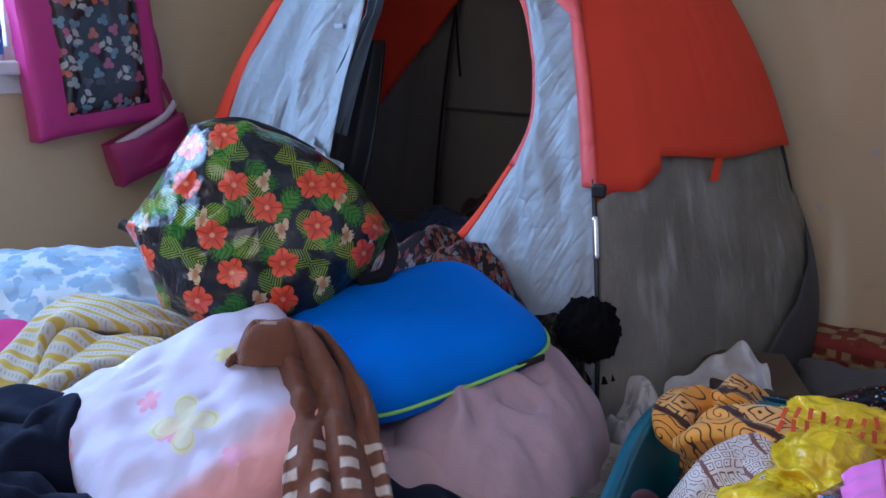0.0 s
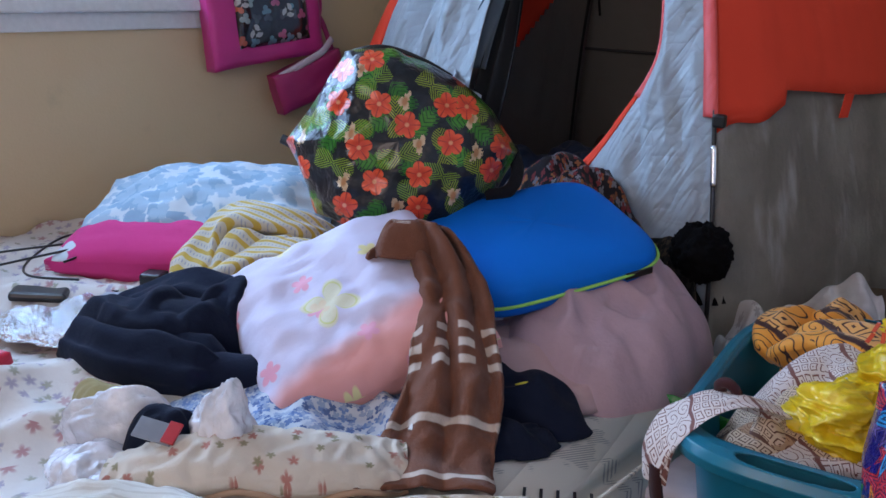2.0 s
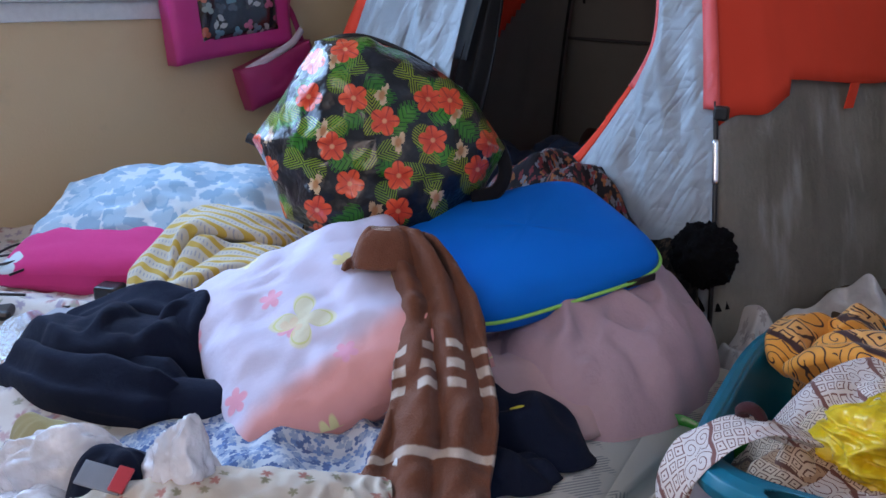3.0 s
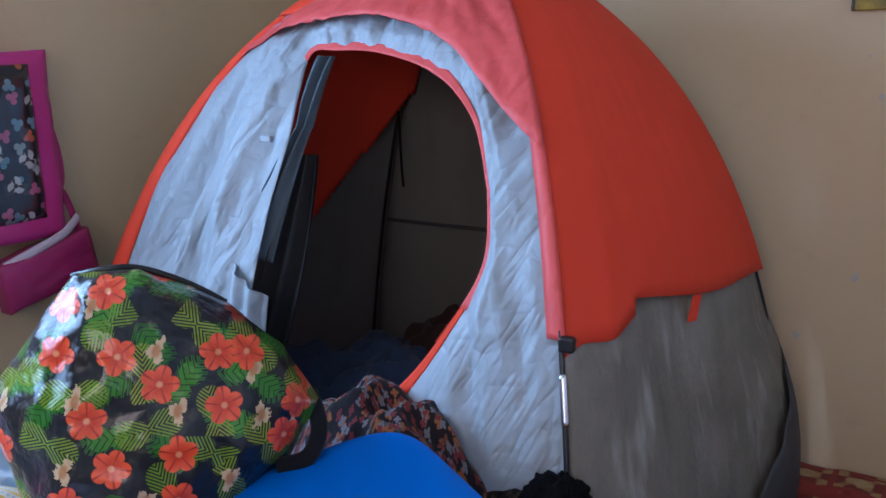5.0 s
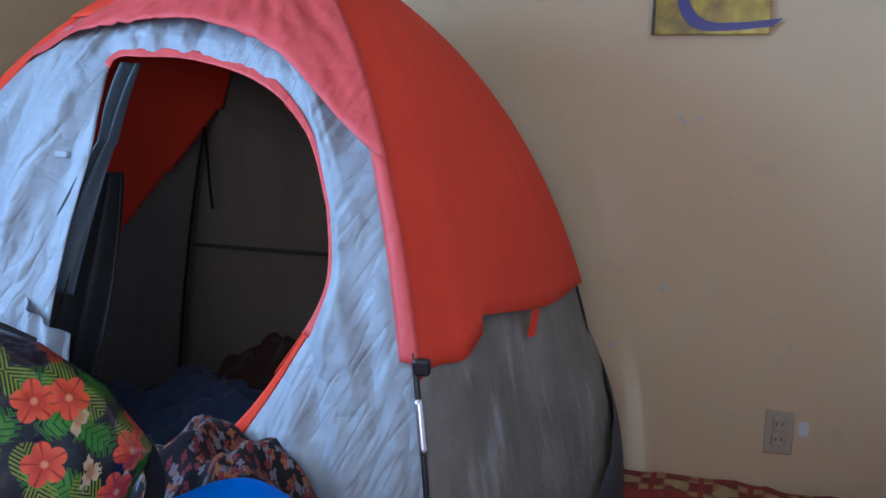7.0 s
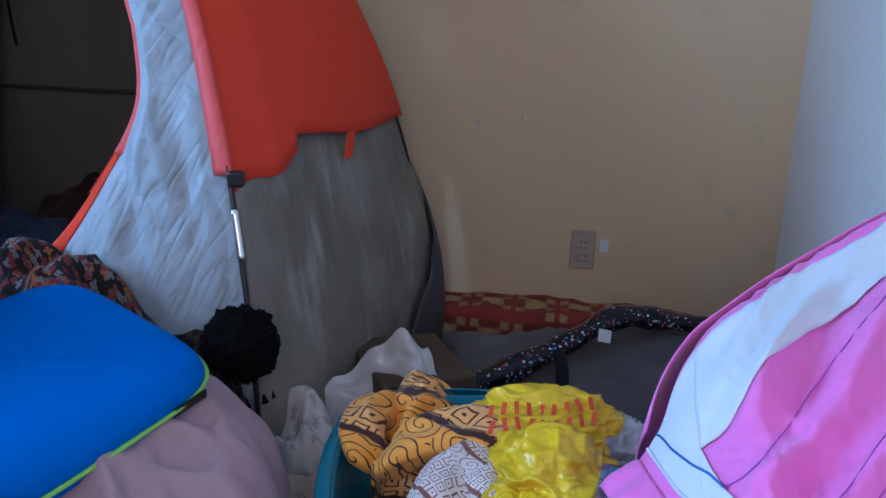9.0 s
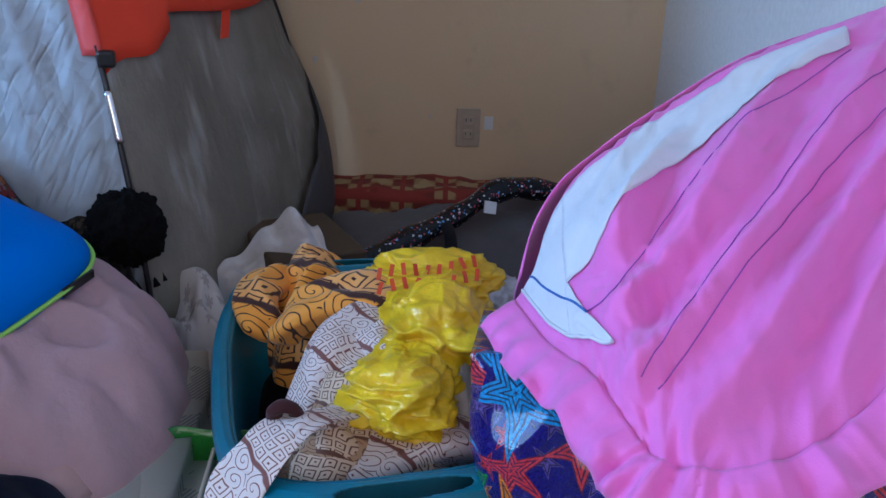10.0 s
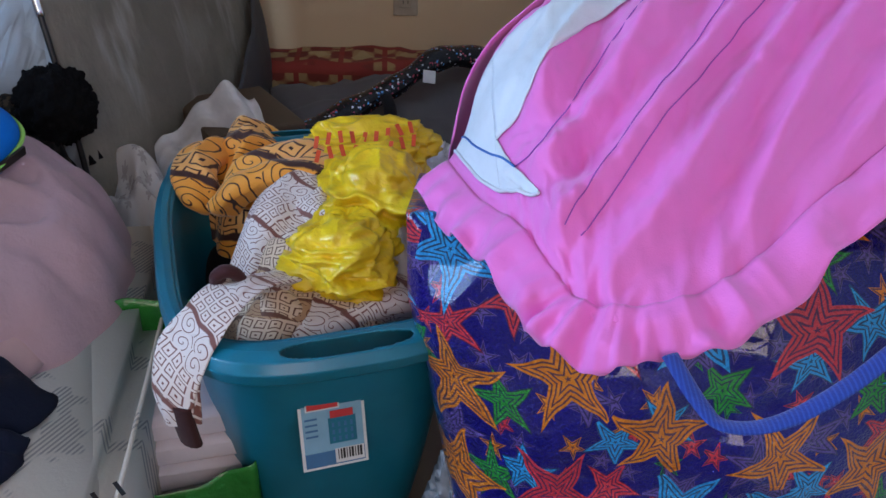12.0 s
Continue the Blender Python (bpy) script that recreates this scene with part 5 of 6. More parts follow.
place(0.175, -0.018, -0.004, 7.1, 1.042)
nudge(0.021, -0.011)
laundry_basket()
ORANGE_GREEK = greek_print("orange_scroll_print", (0.88, 0.36, 0.045), (0.05, 0.016, 0.014), (0.86, 0.42, 0.12), 11.0, 30, 0.74, 0.03)
BROWN_GREEK = greek_print("brown_and_cream_key_print", (0.74, 0.66, 0.62), (0.20, 0.075, 0.06), (0.76, 0.66, 0.60), 22.0, 60, 0.45, 0.03)
BROWN_KEY = greek_print("brown_key_print", (0.46, 0.28, 0.16), (0.13, 0.05, 0.03), (0.70, 0.52, 0.36), 23.0, 15, 0.40, 0.02)
# clothes in the basket
thing("printed_dress", heap(0.15, 0.15, 0.105, 61, 10, 2.6, 0.040, 0.14, 110, 48, 6.0, 50), ORANGE_GREEK, (0.185, 1.15, 0.315), "orange and brown scroll-print dress in the basket", "dress", "clothes in the basket")
thing("printed_dress", heap(0.095, 0.13, 0.105, 63, 20, 2.2, 0.042, 0.14, 110, 48, 7.0, 110), BROWN_GREEK, (0.235, 0.885, 0.315), "white and brown key-print blouse in the basket", "blouse", "clothes in the basket")
thing("printed_dress", heap(0.125, 0.12, 0.085, 65, 0, 2.6, 0.028, 0.12, 110, 48, 8.0, 60), BROWN_KEY, (0.205, 0.775, 0.34), "brown key-print shirt crumpled in the basket", "shirt", "clothes in the basket")
thing("white_vest", heap(0.05, 0.13, 0.09, 67, 0, 2.6, 0.02, 0.12), WHITE_LACE, (0.325, 0.86, 0.36), "white vest tucked along the basket side", "vest", "clothes in the basket")
thing("dark_trousers", heap(0.10, 0.16, 0.26, 69, 0, 4.0, 0.02, 0.12), BLACK_CLOTH, (0.07, 1.15, 0.03), "dark trousers on the floor between bed and basket", "trousers")


for n, (pts, wide, mat, label) in enumerate((
    ([(0.10, 1.02, 0.44), (0.14, 1.00, 0.50), (0.22, 1.00, 0.52), (0.31, 1.03, 0.50)], 0.050, ORANGE_GREEK, "orange scroll-print sleeve across the basket"),
    ([(0.12, 1.20, 0.42), (0.075, 1.15, 0.475), (0.055, 1.08, 0.47), (0.08, 1.04, 0.43)], 0.034, ORANGE_GREEK, "orange scroll-print hem over the basket side"),
    ([(0.15, 0.80, 0.42), (0.17, 0.86, 0.475), (0.21, 0.93, 0.505), (0.28, 0.96, 0.49)], 0.045, BROWN_GREEK, "white and brown printed sleeve in the basket"),
    ([(0.14, 0.74, 0.41), (0.19, 0.78, 0.455), (0.24, 0.86, 0.468), (0.26, 0.95, 0.465)], 0.034, BROWN_KEY, "brown key-print fold in the basket"),
    ([(0.18, 0.68, 0.41), (0.23, 0.72, 0.44), (0.30, 0.74, 0.45), (0.355, 0.78, 0.42)], 0.035, BROWN_GREEK, "cream printed fold along the basket rim"),
    ([(0.13, 0.69, 0.42), (0.17, 0.72, 0.445), (0.20, 0.78, 0.45), (0.21, 0.84, 0.44)], 0.034, BROWN_KEY, "brown striped fold by the basket rim"),
)):
    base = Vector(pts[0])
    thing("printed_garment", swath([Vector(p) - base for p in pts], wide, 0.024, 4, 30 + n), mat, base - Vector((0, 0, 0.03)), label, "garment", "clothes in the basket")


def hanging_sleeve():
    r = root("printed_sleeve", (0.12, 0.64, 0.44), "brown and cream printed sleeve hanging over the basket rim", "sleeve")
    line = [(0.17, 0.74, 0.455), (0.13, 0.685, 0.482), (0.092, 0.64, 0.468), (0.072, 0.615, 0.43), (0.068, 0.605, 0.395), (0.070, 0.605, 0.368)]
    def fn(u, v):
        c = spline(line, v)
        a = u * math.tau
        wide = 0.034 * (1 - 0.45 * max(0.0, v - 0.45) / 0.55)
        f = 1 + 0.14 * math.sin(a * 5 + v * 6) + 0.1 * noise.noise(Vector((math.cos(a) * 2, math.sin(a) * 2, v * 6)))
        return c + Vector((0.85, -0.35, 0.1)) * math.cos(a) * wide * f + Vector((0.3, 0.2, 0.45 * (1 - v))) * math.sin(a) * 0.022 * f
    part("cloth", sheet(fn, 44, 60, wrap=True), BROWN_GREEK, r)
    part("cuff_loop", tube([(0.112, 0.70, 0.480), (0.114, 0.69, 0.498), (0.124, 0.688, 0.503), (0.134, 0.692, 0.495), (0.138, 0.70, 0.475)], 0.009, 30, 12, 0.8), cloth("dark_maroon_cloth", (0.06, 0.02, 0.022)), r, "dark maroon cuff roll")
    part("dark_lining", tube([(0.069, 0.605, 0.395), (0.070, 0.606, 0.375), (0.072, 0.608, 0.355), (0.074, 0.61, 0.340)], 0.017, 24, 12, 0.5), cloth("dark_maroon_lining", (0.05, 0.018, 0.018)), r, "dark maroon lining")


hanging_sleeve()


def crumpled_bag(name, loc, rx, ry, rz, mat, seed, label, squash=0.0, rot=0.0):
    """A knotted carrier bag: a puffed, sharply creased skin."""
    s = Vector((seed * 3.3, seed, 0))
    def fn(u, v):
        a, b = u * math.tau, (v - 0.5) * math.pi
        d = Vector((math.cos(a) * math.cos(b), math.sin(a) * math.cos(b), math.sin(b)))
        k = 1 + 0.28 * noise.noise(d * 1.7 + s) + 0.17 * (1 - abs(noise.noise(d * 3.8 + s)) * 2.4) + 0.09 * (1 - abs(noise.noise(d * 8.5 + s)) * 2.4) + 0.04 * noise.noise(d * 20 + s)
        p = Vector((d.x * rx * k, d.y * ry * k, d.z * rz * k))
        p.z = max(p.z, -rz * (1 - squash))
        return p
    return thing(name, lay(sheet(fn, 110, 60, wrap=True), pose(0, 0, 0, 0, 0, rot)), mat, loc, label, "plastic bag")


YELLOW = film_plastic("yellow_carrier_film", (1.0, 0.65, 0.014), 0.3, 0.16, 22.0)


def yellow_bag():
    r = root("yellow_carrier_bag", (0.33, 0.93, 0.46), "thin yellow carrier bag with red print, crumpled on the clothes", "plastic bag")
    def lump(c, rad, seed, flat=1.0):
        s = Vector((seed * 3.3, seed, 0))
        def fn(u, v):
            a, b = u * math.tau, (v - 0.5) * math.pi
            d = Vector((math.cos(a) * math.cos(b), math.sin(a) * math.cos(b), math.sin(b)))
            e = d + Vector((noise.noise(d * 1.9 + s), noise.noise(d * 1.9 - s), 0)) * 0.35
            k = 1.0 + 0.28 * noise.noise(d * 1.4 + s) + 0.20 * (0.5 - abs(noise.noise(Vector((e.x * 1.2, e.y * 2.2, e.z * 3.4)) + s)) * 2) + 0.055 * (0.5 - abs(noise.noise(Vector((e.x * 4, e.y * 2.2, e.z * 7)) + s)) * 2) + 0.010 * noise.noise(d * 9 + s)
            return Vector(c) + Vector((d.x * rad[0], d.y * rad[1], d.z * rad[2])) * k
        return sheet(fn, 170, 90, wrap=True)
    red = plain("red_ink", (0.62, 0.06, 0.01), 0.4)
    body = part("body", lump((0.305, 0.90, 0.475), (0.085, 0.092, 0.058), 71), YELLOW, r)
    part("top", lump((0.315, 1.04, 0.485), (0.095, 0.07, 0.045), 73), YELLOW, r)
    part("tail", lump((0.255, 0.790, 0.455), (0.070, 0.085, 0.050), 75), YELLOW, r)
    # illegible red writing as short bars
    rnd = random.Random(4)
    for row in range(2):
        for i in range(9):
            p = Vector((0.235 + i * 0.017, 0.985 - row * 0.03 + 0.004 * i, 0.525 + row * -0.008 + 0.004 * math.sin(i)))
            part("print_bar", lay(box_mesh(0.006, 0.018, 0.0016, 0.0), Matrix.Translation(p) @ pose(0, 0, 0, 42, rnd.uniform(-12, 12), rnd.uniform(-25, 25))), red, body)


yellow_bag()


def pad_pack():
    green = film_plastic("green_printed_film", (0.03, 0.26, 0.04), 0.25, 0.25, 22.0)
    r = root("pad_pack", (0.10, 0.72, 0.0), "opened green plastic pack of folded white pads", "pack of pads")
    m = pose(0.112, 0.71, 0.0, 0, 0, 4)
    cotton = cloth("white_pad_cover", (0.70, 0.62, 0.66), 0.85, 0.2)
    for i in range(5):
        part("pad", lay(cushion(0.175, 0.17, 0.040, 0.55, 5.0, 14, 0.003, 80 + i), m @ pose(0.003 * (i % 2), 0.004 * i, 0.13 + 0.036 * i, 0, 0, 1.5 * (i % 3))), cotton, r)
    def wrap(u, v):
        a = u * math.tau
        x, y = tub_outline(u, 0.215, 0.215, 0.5)
        z = 0.002 + 0.225 * v + (0.13 * max(0.0, math.sin(a)) + 0.04 * max(0.0, -math.cos(a)) + 0.03 * noise.noise(Vector((a, 0, 3)))) * v
        k = 1 + 0.05 * math.sin(a * 9 + v * 4) + 0.10 * v * noise.noise(Vector((math.cos(a) * 2, math.sin(a) * 2, v)))
        return m @ Vector((x * k, y * k, max(z, 0.004)))
    part("wrapper", sheet(wrap, 90, 24, wrap=True), green, r, "torn green wrapper", 0.001)


nudge(-0.065, 0.045, 0.0)
pad_pack()
GREY_DUFFEL = cloth("grey_duffel_canvas", (0.115, 0.105, 0.105), 0.85, 0.2)


def duffel():
    r = root("duffel_bag", (0.62, 1.72, 0.0), "grey duffel bag with black sequin trim and straps", "duffel bag")
    seq = sequins()
    m = pose(0.63, 1.80, 0.15, 0, 0, 10)
    part("body", lay(cushion(0.80, 0.40, 0.30, 0.7, 3.4, 30, 0.014, 91), m @ pose(0, 0, 0, 18, 0, 0)), GREY_DUFFEL, r)
    part("sequin_trim", tube([(0.20, 1.55, 0.22), (0.22, 1.58, 0.29), (0.36, 1.68, 0.315), (0.50, 1.76, 0.355), (0.63, 1.84, 0.395), (0.78, 1.90, 0.37), (0.98, 1.94, 0.33)], 0.027, 90, 14, 1.0, lambda v: 1 + 0.22 * math.sin(v * 31) * math.sin(v * 13)), seq, r, "black sequin trim")
    part("strap", tube([(0.22, 1.58, 0.30), (0.30, 1.58, 0.30), (0.35, 1.52, 0.24), (0.37, 1.49, 0.16)], 0.018, 30, 8, 0.3), BLACK_CLOTH, r, "black webbing strap")
    part("strap", tube([(0.47, 1.74, 0.35), (0.475, 1.66, 0.33), (0.465, 1.58, 0.25), (0.46, 1.55, 0.17)], 0.015, 30, 8, 0.3), BLACK_CLOTH, r, "black webbing strap")
    part("paper_tag", lay(box_mesh(0.035, 0.004, 0.03, 0.001), Matrix.Translation((0.585, 1.76, 0.375)) @ pose(0, 0, 0, -20, 15, 20)), TRIM, r, "white paper tag")


place(0.195, 0.045, 0.0, 8.5, 0.987)
duffel()


def patterned_quilt():
    k = Kit("red_and_gold_tile_print", 0.85)
    q = k.coord()
    x, y, z = k.split(q)
    fx = k.math("ABSOLUTE", k.math("SUBTRACT", k.math("FRACT", k.math("MULTIPLY", x, 8.0)), 0.5))
    fz = k.math("ABSOLUTE", k.math("SUBTRACT", k.math("FRACT", k.math("ADD", k.math("MULTIPLY", k.math("SUBTRACT", z, y), 8.0), 0.35)), 0.5))
    check = k.math("MULTIPLY", k.math("SUBTRACT", fx, 0.25), k.math("SUBTRACT", fz, 0.25))
    star = k.step(k.math("ADD", fx, fz), 0.30, 0.26)
    c = k.mix(k.step(check, -0.004, 0.004), (0.20, 0.022, 0.014), (0.40, 0.25, 0.10))
    c = k.mix(star, c, (0.46, 0.33, 0.15))
    c = k.mix(k.step(k.math("MAXIMUM", fx, fz), 0.43, 0.45), c, (0.28, 0.026, 0.018))
    k.colour(k.mix(k.math("MULTIPLY", k.noise(q, 30.0, 4.0), 0.3), c, (0.10, 0.05, 0.03)))
    k.bump(k.noise(q, 25.0, 4.0), 0.5, 0.006)
    me = cushion(0.80, 0.18, 0.27, 0.88, 8.0, 20, 0.010, 95)
    thing("folded_quilt", me, k.mat, (0.40, 2.330, 0.138), "folded red and gold tile-print quilt along the wall", "quilt")


place()
patterned_quilt()
place(0.195, 0.045, 0.0, 8.5, 0.987)
thing("cardboard_box", lay(box_mesh(0.20, 0.26, 0.38, 0.006), pose(0, 0, 0, 0, 0, 20)), plain("dark_brown_board", (0.085, 0.055, 0.03), 0.8), (0.135, 1.57, 0.192), "dark brown cardboard box", "box")
WHITE_FILM = film_plastic("white_carrier_film", (0.62, 0.60, 0.58), 0.4, 0.15, 18.0)


def draped_film(u, v):
    p = spline([(-0.10, 1.44, 0.29), (-0.03, 1.47, 0.35), (0.04, 1.50, 0.400), (0.11, 1.50, 0.462), (0.172, 1.50, 0.425)], u)
    q = noise.noise(Vector((u * 7, v * 4, 9)))
    return p + Vector((0.05, -0.06, -0.10)) * v * (0.5 + 0.5 * u) + Vector((0.4, -0.6, 0.8)) * 0.014 * q + Vector((0, 0, 0.008 * math.sin(u * 26)))


thing("white_carrier_bag", sheet(draped_film, 70, 20), WHITE_FILM, (0, 0, 0), "white plastic bag lying over the brown box", "plastic bag", solid=0.002)
crumpled_bag("white_carrier_bag", (0.47, 1.28, 0.28), 0.12, 0.10, 0.10, WHITE_FILM, 5, "white plastic bag behind the basket", 0.1)
place(0.175, -0.018, -0.004, 7.1, 1.042)
crumpled_bag("clear_carrier_bag", (0.42, 0.60, 0.12), 0.07, 0.08, 0.13, film_plastic("clear_bag_film", (0.60, 0.60, 0.62), 0.2, 0.4, 22.0), 6, "clear plastic bag between basket and tote", 0.1)


# ---- starfish tote and the skirt on it ----
def starfish_bag():
    r = root("starfish_tote", (0.68, 0.65, 0.0), "glossy blue tote bag printed with bright starfish", "tote bag")
    m = facing(0.668, 0.655, 0.278, -14, 9, 2)
    me = cushion(0.64, 0.635, 0.42, 0.42, 3.0, 44, 0.010, 33, 0.03, 11.0)
    for v in me.vertices:
        v.co.x *= 1.0 - 0.55 * max(0.0, 0.22 - v.co.y)
    part("body", lay(me, m), STARFISH, r)
    webbing = banded("royal_blue_webbing", (0.02, 0.05, 0.30), (0.03, 0.08, 0.40), 260.0, 0.2)
    part("handle", tube([(0.512, 0.365, 0.615), (0.522, 0.322, 0.597), (0.537, 0.302, 0.588), (0.579, 0.295, 0.592), (0.641, 0.304, 0.615), (0.72, 0.33, 0.65)], 0.0085, 50, 10, 0.3), webbing, r, "royal blue webbing handle")


place(0.209, -0.003, 0.038, 7.7, 0.943)
starfish_bag()


def pink_skirt():
    k = Kit("pink_cotton_twill", 0.72)
    q = k.coord()
    k.colour(k.mix(k.noise(q, 5.0, 4.0), (0.80, 0.165, 0.54), (0.88, 0.195, 0.61)))
    rucks = k.math("ABSOLUTE", k.math("SUBTRACT", k.noise(k.scaled(k.turned(q, 35), (16.0, 5.0, 9.0)), 1.0, 3.0), 0.5))
    k.bump(k.math("ADD", k.math("ADD", k.noise(q, 16.0, 4.0), rucks), k.math("MULTIPLY", k.noise(q, 800.0, 1.0), 0.08)), 0.3, 0.010)
    k.set(Sheen_Weight=0.25)
    pink = k.mat
    white = cloth("white_lining_cotton", (0.72, 0.76, 0.80), 0.8, 0.1, vary=0.04)
    thread = plain("purple_thread", (0.34, 0.07, 0.42), 0.8)
    r = root("pink_skirt", (0.65, 0.65, 0.6), "pink ruffled skirt with white lining, draped over the tote", "skirt")
    hem = [(0.375, 0.76, 0.618), (0.385, 0.62, 0.622), (0.405, 0.52, 0.628), (0.418, 0.435, 0.61), (0.432, 0.39, 0.595), (0.465, 0.365, 0.596), (0.515, 0.360, 0.602), (0.575, 0.378, 0.620), (0.655, 0.420, 0.650), (0.765, 0.47, 0.70), (0.90, 0.52, 0.75)]
    ridge = [(0.412, 0.80, 0.642), (0.425, 0.810, 0.702), (0.458, 0.83, 0.750), (0.50, 0.845, 0.781), (0.55, 0.868, 0.810), (0.61, 0.888, 0.842), (0.68, 0.908, 0.878), (0.75, 0.925, 0.904), (0.83, 0.942, 0.926), (0.90, 0.965, 0.944), (0.97, 0.99, 0.957)]
    def surf(u, v, lift=0.0):
        p = spline(hem, u).lerp(spline(ridge, u), 0.07 + 0.93 * v) + Vector((0.02, 0, 0.004))
        bow = 4 * v * (1 - v)
        out = Vector((-0.38, -0.48, 0.79))
        far = min(1.0, u * 3)
        p += out * (0.035 * bow * far + lift)
        # folds fan out from the pinched corner of the hem, with the seams
        w = (v - 1.15 * u) * 27 + 2.4 * noise.noise(Vector((u * 3.0, v * 3, 1)))
        ends = min(1.0, v * 5) * min(1.0, (1 - v) * 4) * min(1.0, max(0.0, u - 0.22) * 8)
        fold = (1 - abs(math.sin(w * 0.5)) ** 1.2) * 0.026 * ends
        fold += 0.022 * noise.noise(Vector((u * 5, v * 4, 7))) * far * min(1.0, (1 - v) * 5)
        fold += 0.010 * (1 - abs(math.sin(u * 34 + 4 * noise.noise(Vector((u * 6, 0, 4)))))) * math.exp(-v * 7) * far
        fold += 0.005 * (1 - 2 * abs(noise.noise(Vector((u * 21 - v * 9, v * 13 + u * 9, 2))))) * far
        return p + out * fold
    def behind(u, v):
        return spline(ridge, u) + Vector((0.10, 0.16, -0.55)) * v * (0.35 + 0.65 * u) + Vector((-0.2, 0.5, 0.3)) * 0.05 * math.sin(v * math.pi)
    part("back_cloth", sheet(behind, 80, 16), pink, r, "skirt cloth falling behind the pile", 0.002)
    part("cloth", sheet(lambda u, v: surf(u, v), 170, 90), pink, r, "", 0.002)
    def ruffle(u, v):
        a = surf(u, 0.03)
        ahead = spline(hem, min(1.0, u + 0.01)) - spline(hem, max(0.0, u - 0.01))
        side = ahead.cross(Vector((-0.38, -0.48, 0.79))).normalized()
        wave = 0.010 * math.sin(u * 120 + 5.0 * math.sin(u * 13) + 3.0 * noise.noise(Vector((u * 9, 0, 2)))) * v * (0.4 + 1.2 * abs(noise.noise(Vector((u * 7, 1, 8))))) + 0.020 * noise.noise(Vector((u * 19, v * 2, 5))) * v
        return a + side * 0.046 * v * (1 + 0.25 * noise.noise(Vector((u * 12, 0, 1)))) + Vector((-0.38, -0.48, 0.79)) * (wave + 0.003 + 0.006 * math.sin(v * math.pi)) + Vector((0, 0, -0.012 * v))
    part("ruffle", sheet(ruffle, 300, 12), pink, r, "gathered ruffle hem", 0.002)
    def along(pts, u):
        for (a, b), (c, d) in zip(pts, pts[1:]):
            if u <= c:
                return b + (d - b) * max(0.0, (u - a) / (c - a))
        return pts[-1][1]
    edge_low = [(0.012, 0.32), (0.05, 0.24), (0.10, 0.16), (0.155, 0.125), (0.275, 0.205)]
    edge_up = [(0.157, 0.40), (0.206, 0.44), (0.306, 0.57), (0.438, 0.69), (0.60, 0.79), (0.80, 0.87)]
    edge_tail = [(0.157, 0.42), (0.18, 0.31), (0.206, 0.25), (0.275, 0.215)]
    def panel(u0, u1, low, high):
        def fn(u, v):
            uu = u0 + (u1 - u0) * u
            lo = along(low, uu)
            return surf(uu, lo + (along(high, uu) - lo) * v, 0.005)
        part("lining", sheet(fn, 60, 20), white, r, "white cotton lining panel", 0.001)
    rim = [(0.0, 0.955), (1.0, 0.955)]
    panel(0.012, 0.157, edge_low, rim)
    panel(0.157, 0.80, edge_up, rim)
    panel(0.157, 0.274, edge_low, edge_tail)
    for line in ([(0.206, 0.26), (0.444, 0.562), (0.60, 0.712), (0.80, 0.85)], [(0.356, 0.162), (0.55, 0.413), (0.719, 0.60), (0.88, 0.72)], [(0.40, 0.162), (0.588, 0.375), (0.72, 0.50), (0.88, 0.62)]):
        lo, hi = line[0][0], line[-1][0]
        part("seam", tube([surf(lo + (hi - lo) * i / 24, along(line, lo + (hi - lo) * i / 24), 0.0030) for i in range(25)], 0.0007, 120, 6), thread, r, "purple stitched seam")
    stitch = [(0.02, 0.62), (0.08, 0.42), (0.14, 0.32), (0.206, 0.25)]
    part("blue_stitch", tube([surf(0.02 + 0.186 * i / 12, along(stitch, 0.02 + 0.186 * i / 12), 0.0075) for i in range(13)], 0.0013, 50, 6), plain("blue_thread", (0.04, 0.16, 0.5), 0.7), r, "blue tacking stitch")
    part("edging", tube([surf(0.012 + 0.262 * i / 16, along(edge_low, 0.012 + 0.262 * i / 16), 0.006) for i in range(17)], 0.0022, 80, 6), white, r, "overlocked white edge")
    # what the skirt lies on
    thing("clothes_pile", heap(0.22, 0.20, 0.72, 97, 0, 4.0, 0.02, 0.05, 60, 30), cloth("violet_cotton", (0.30, 0.10, 0.34)), (0.74, 0.80, -0.036), "tall pile of violet clothes under the skirt", "clothes")


pink_skirt()


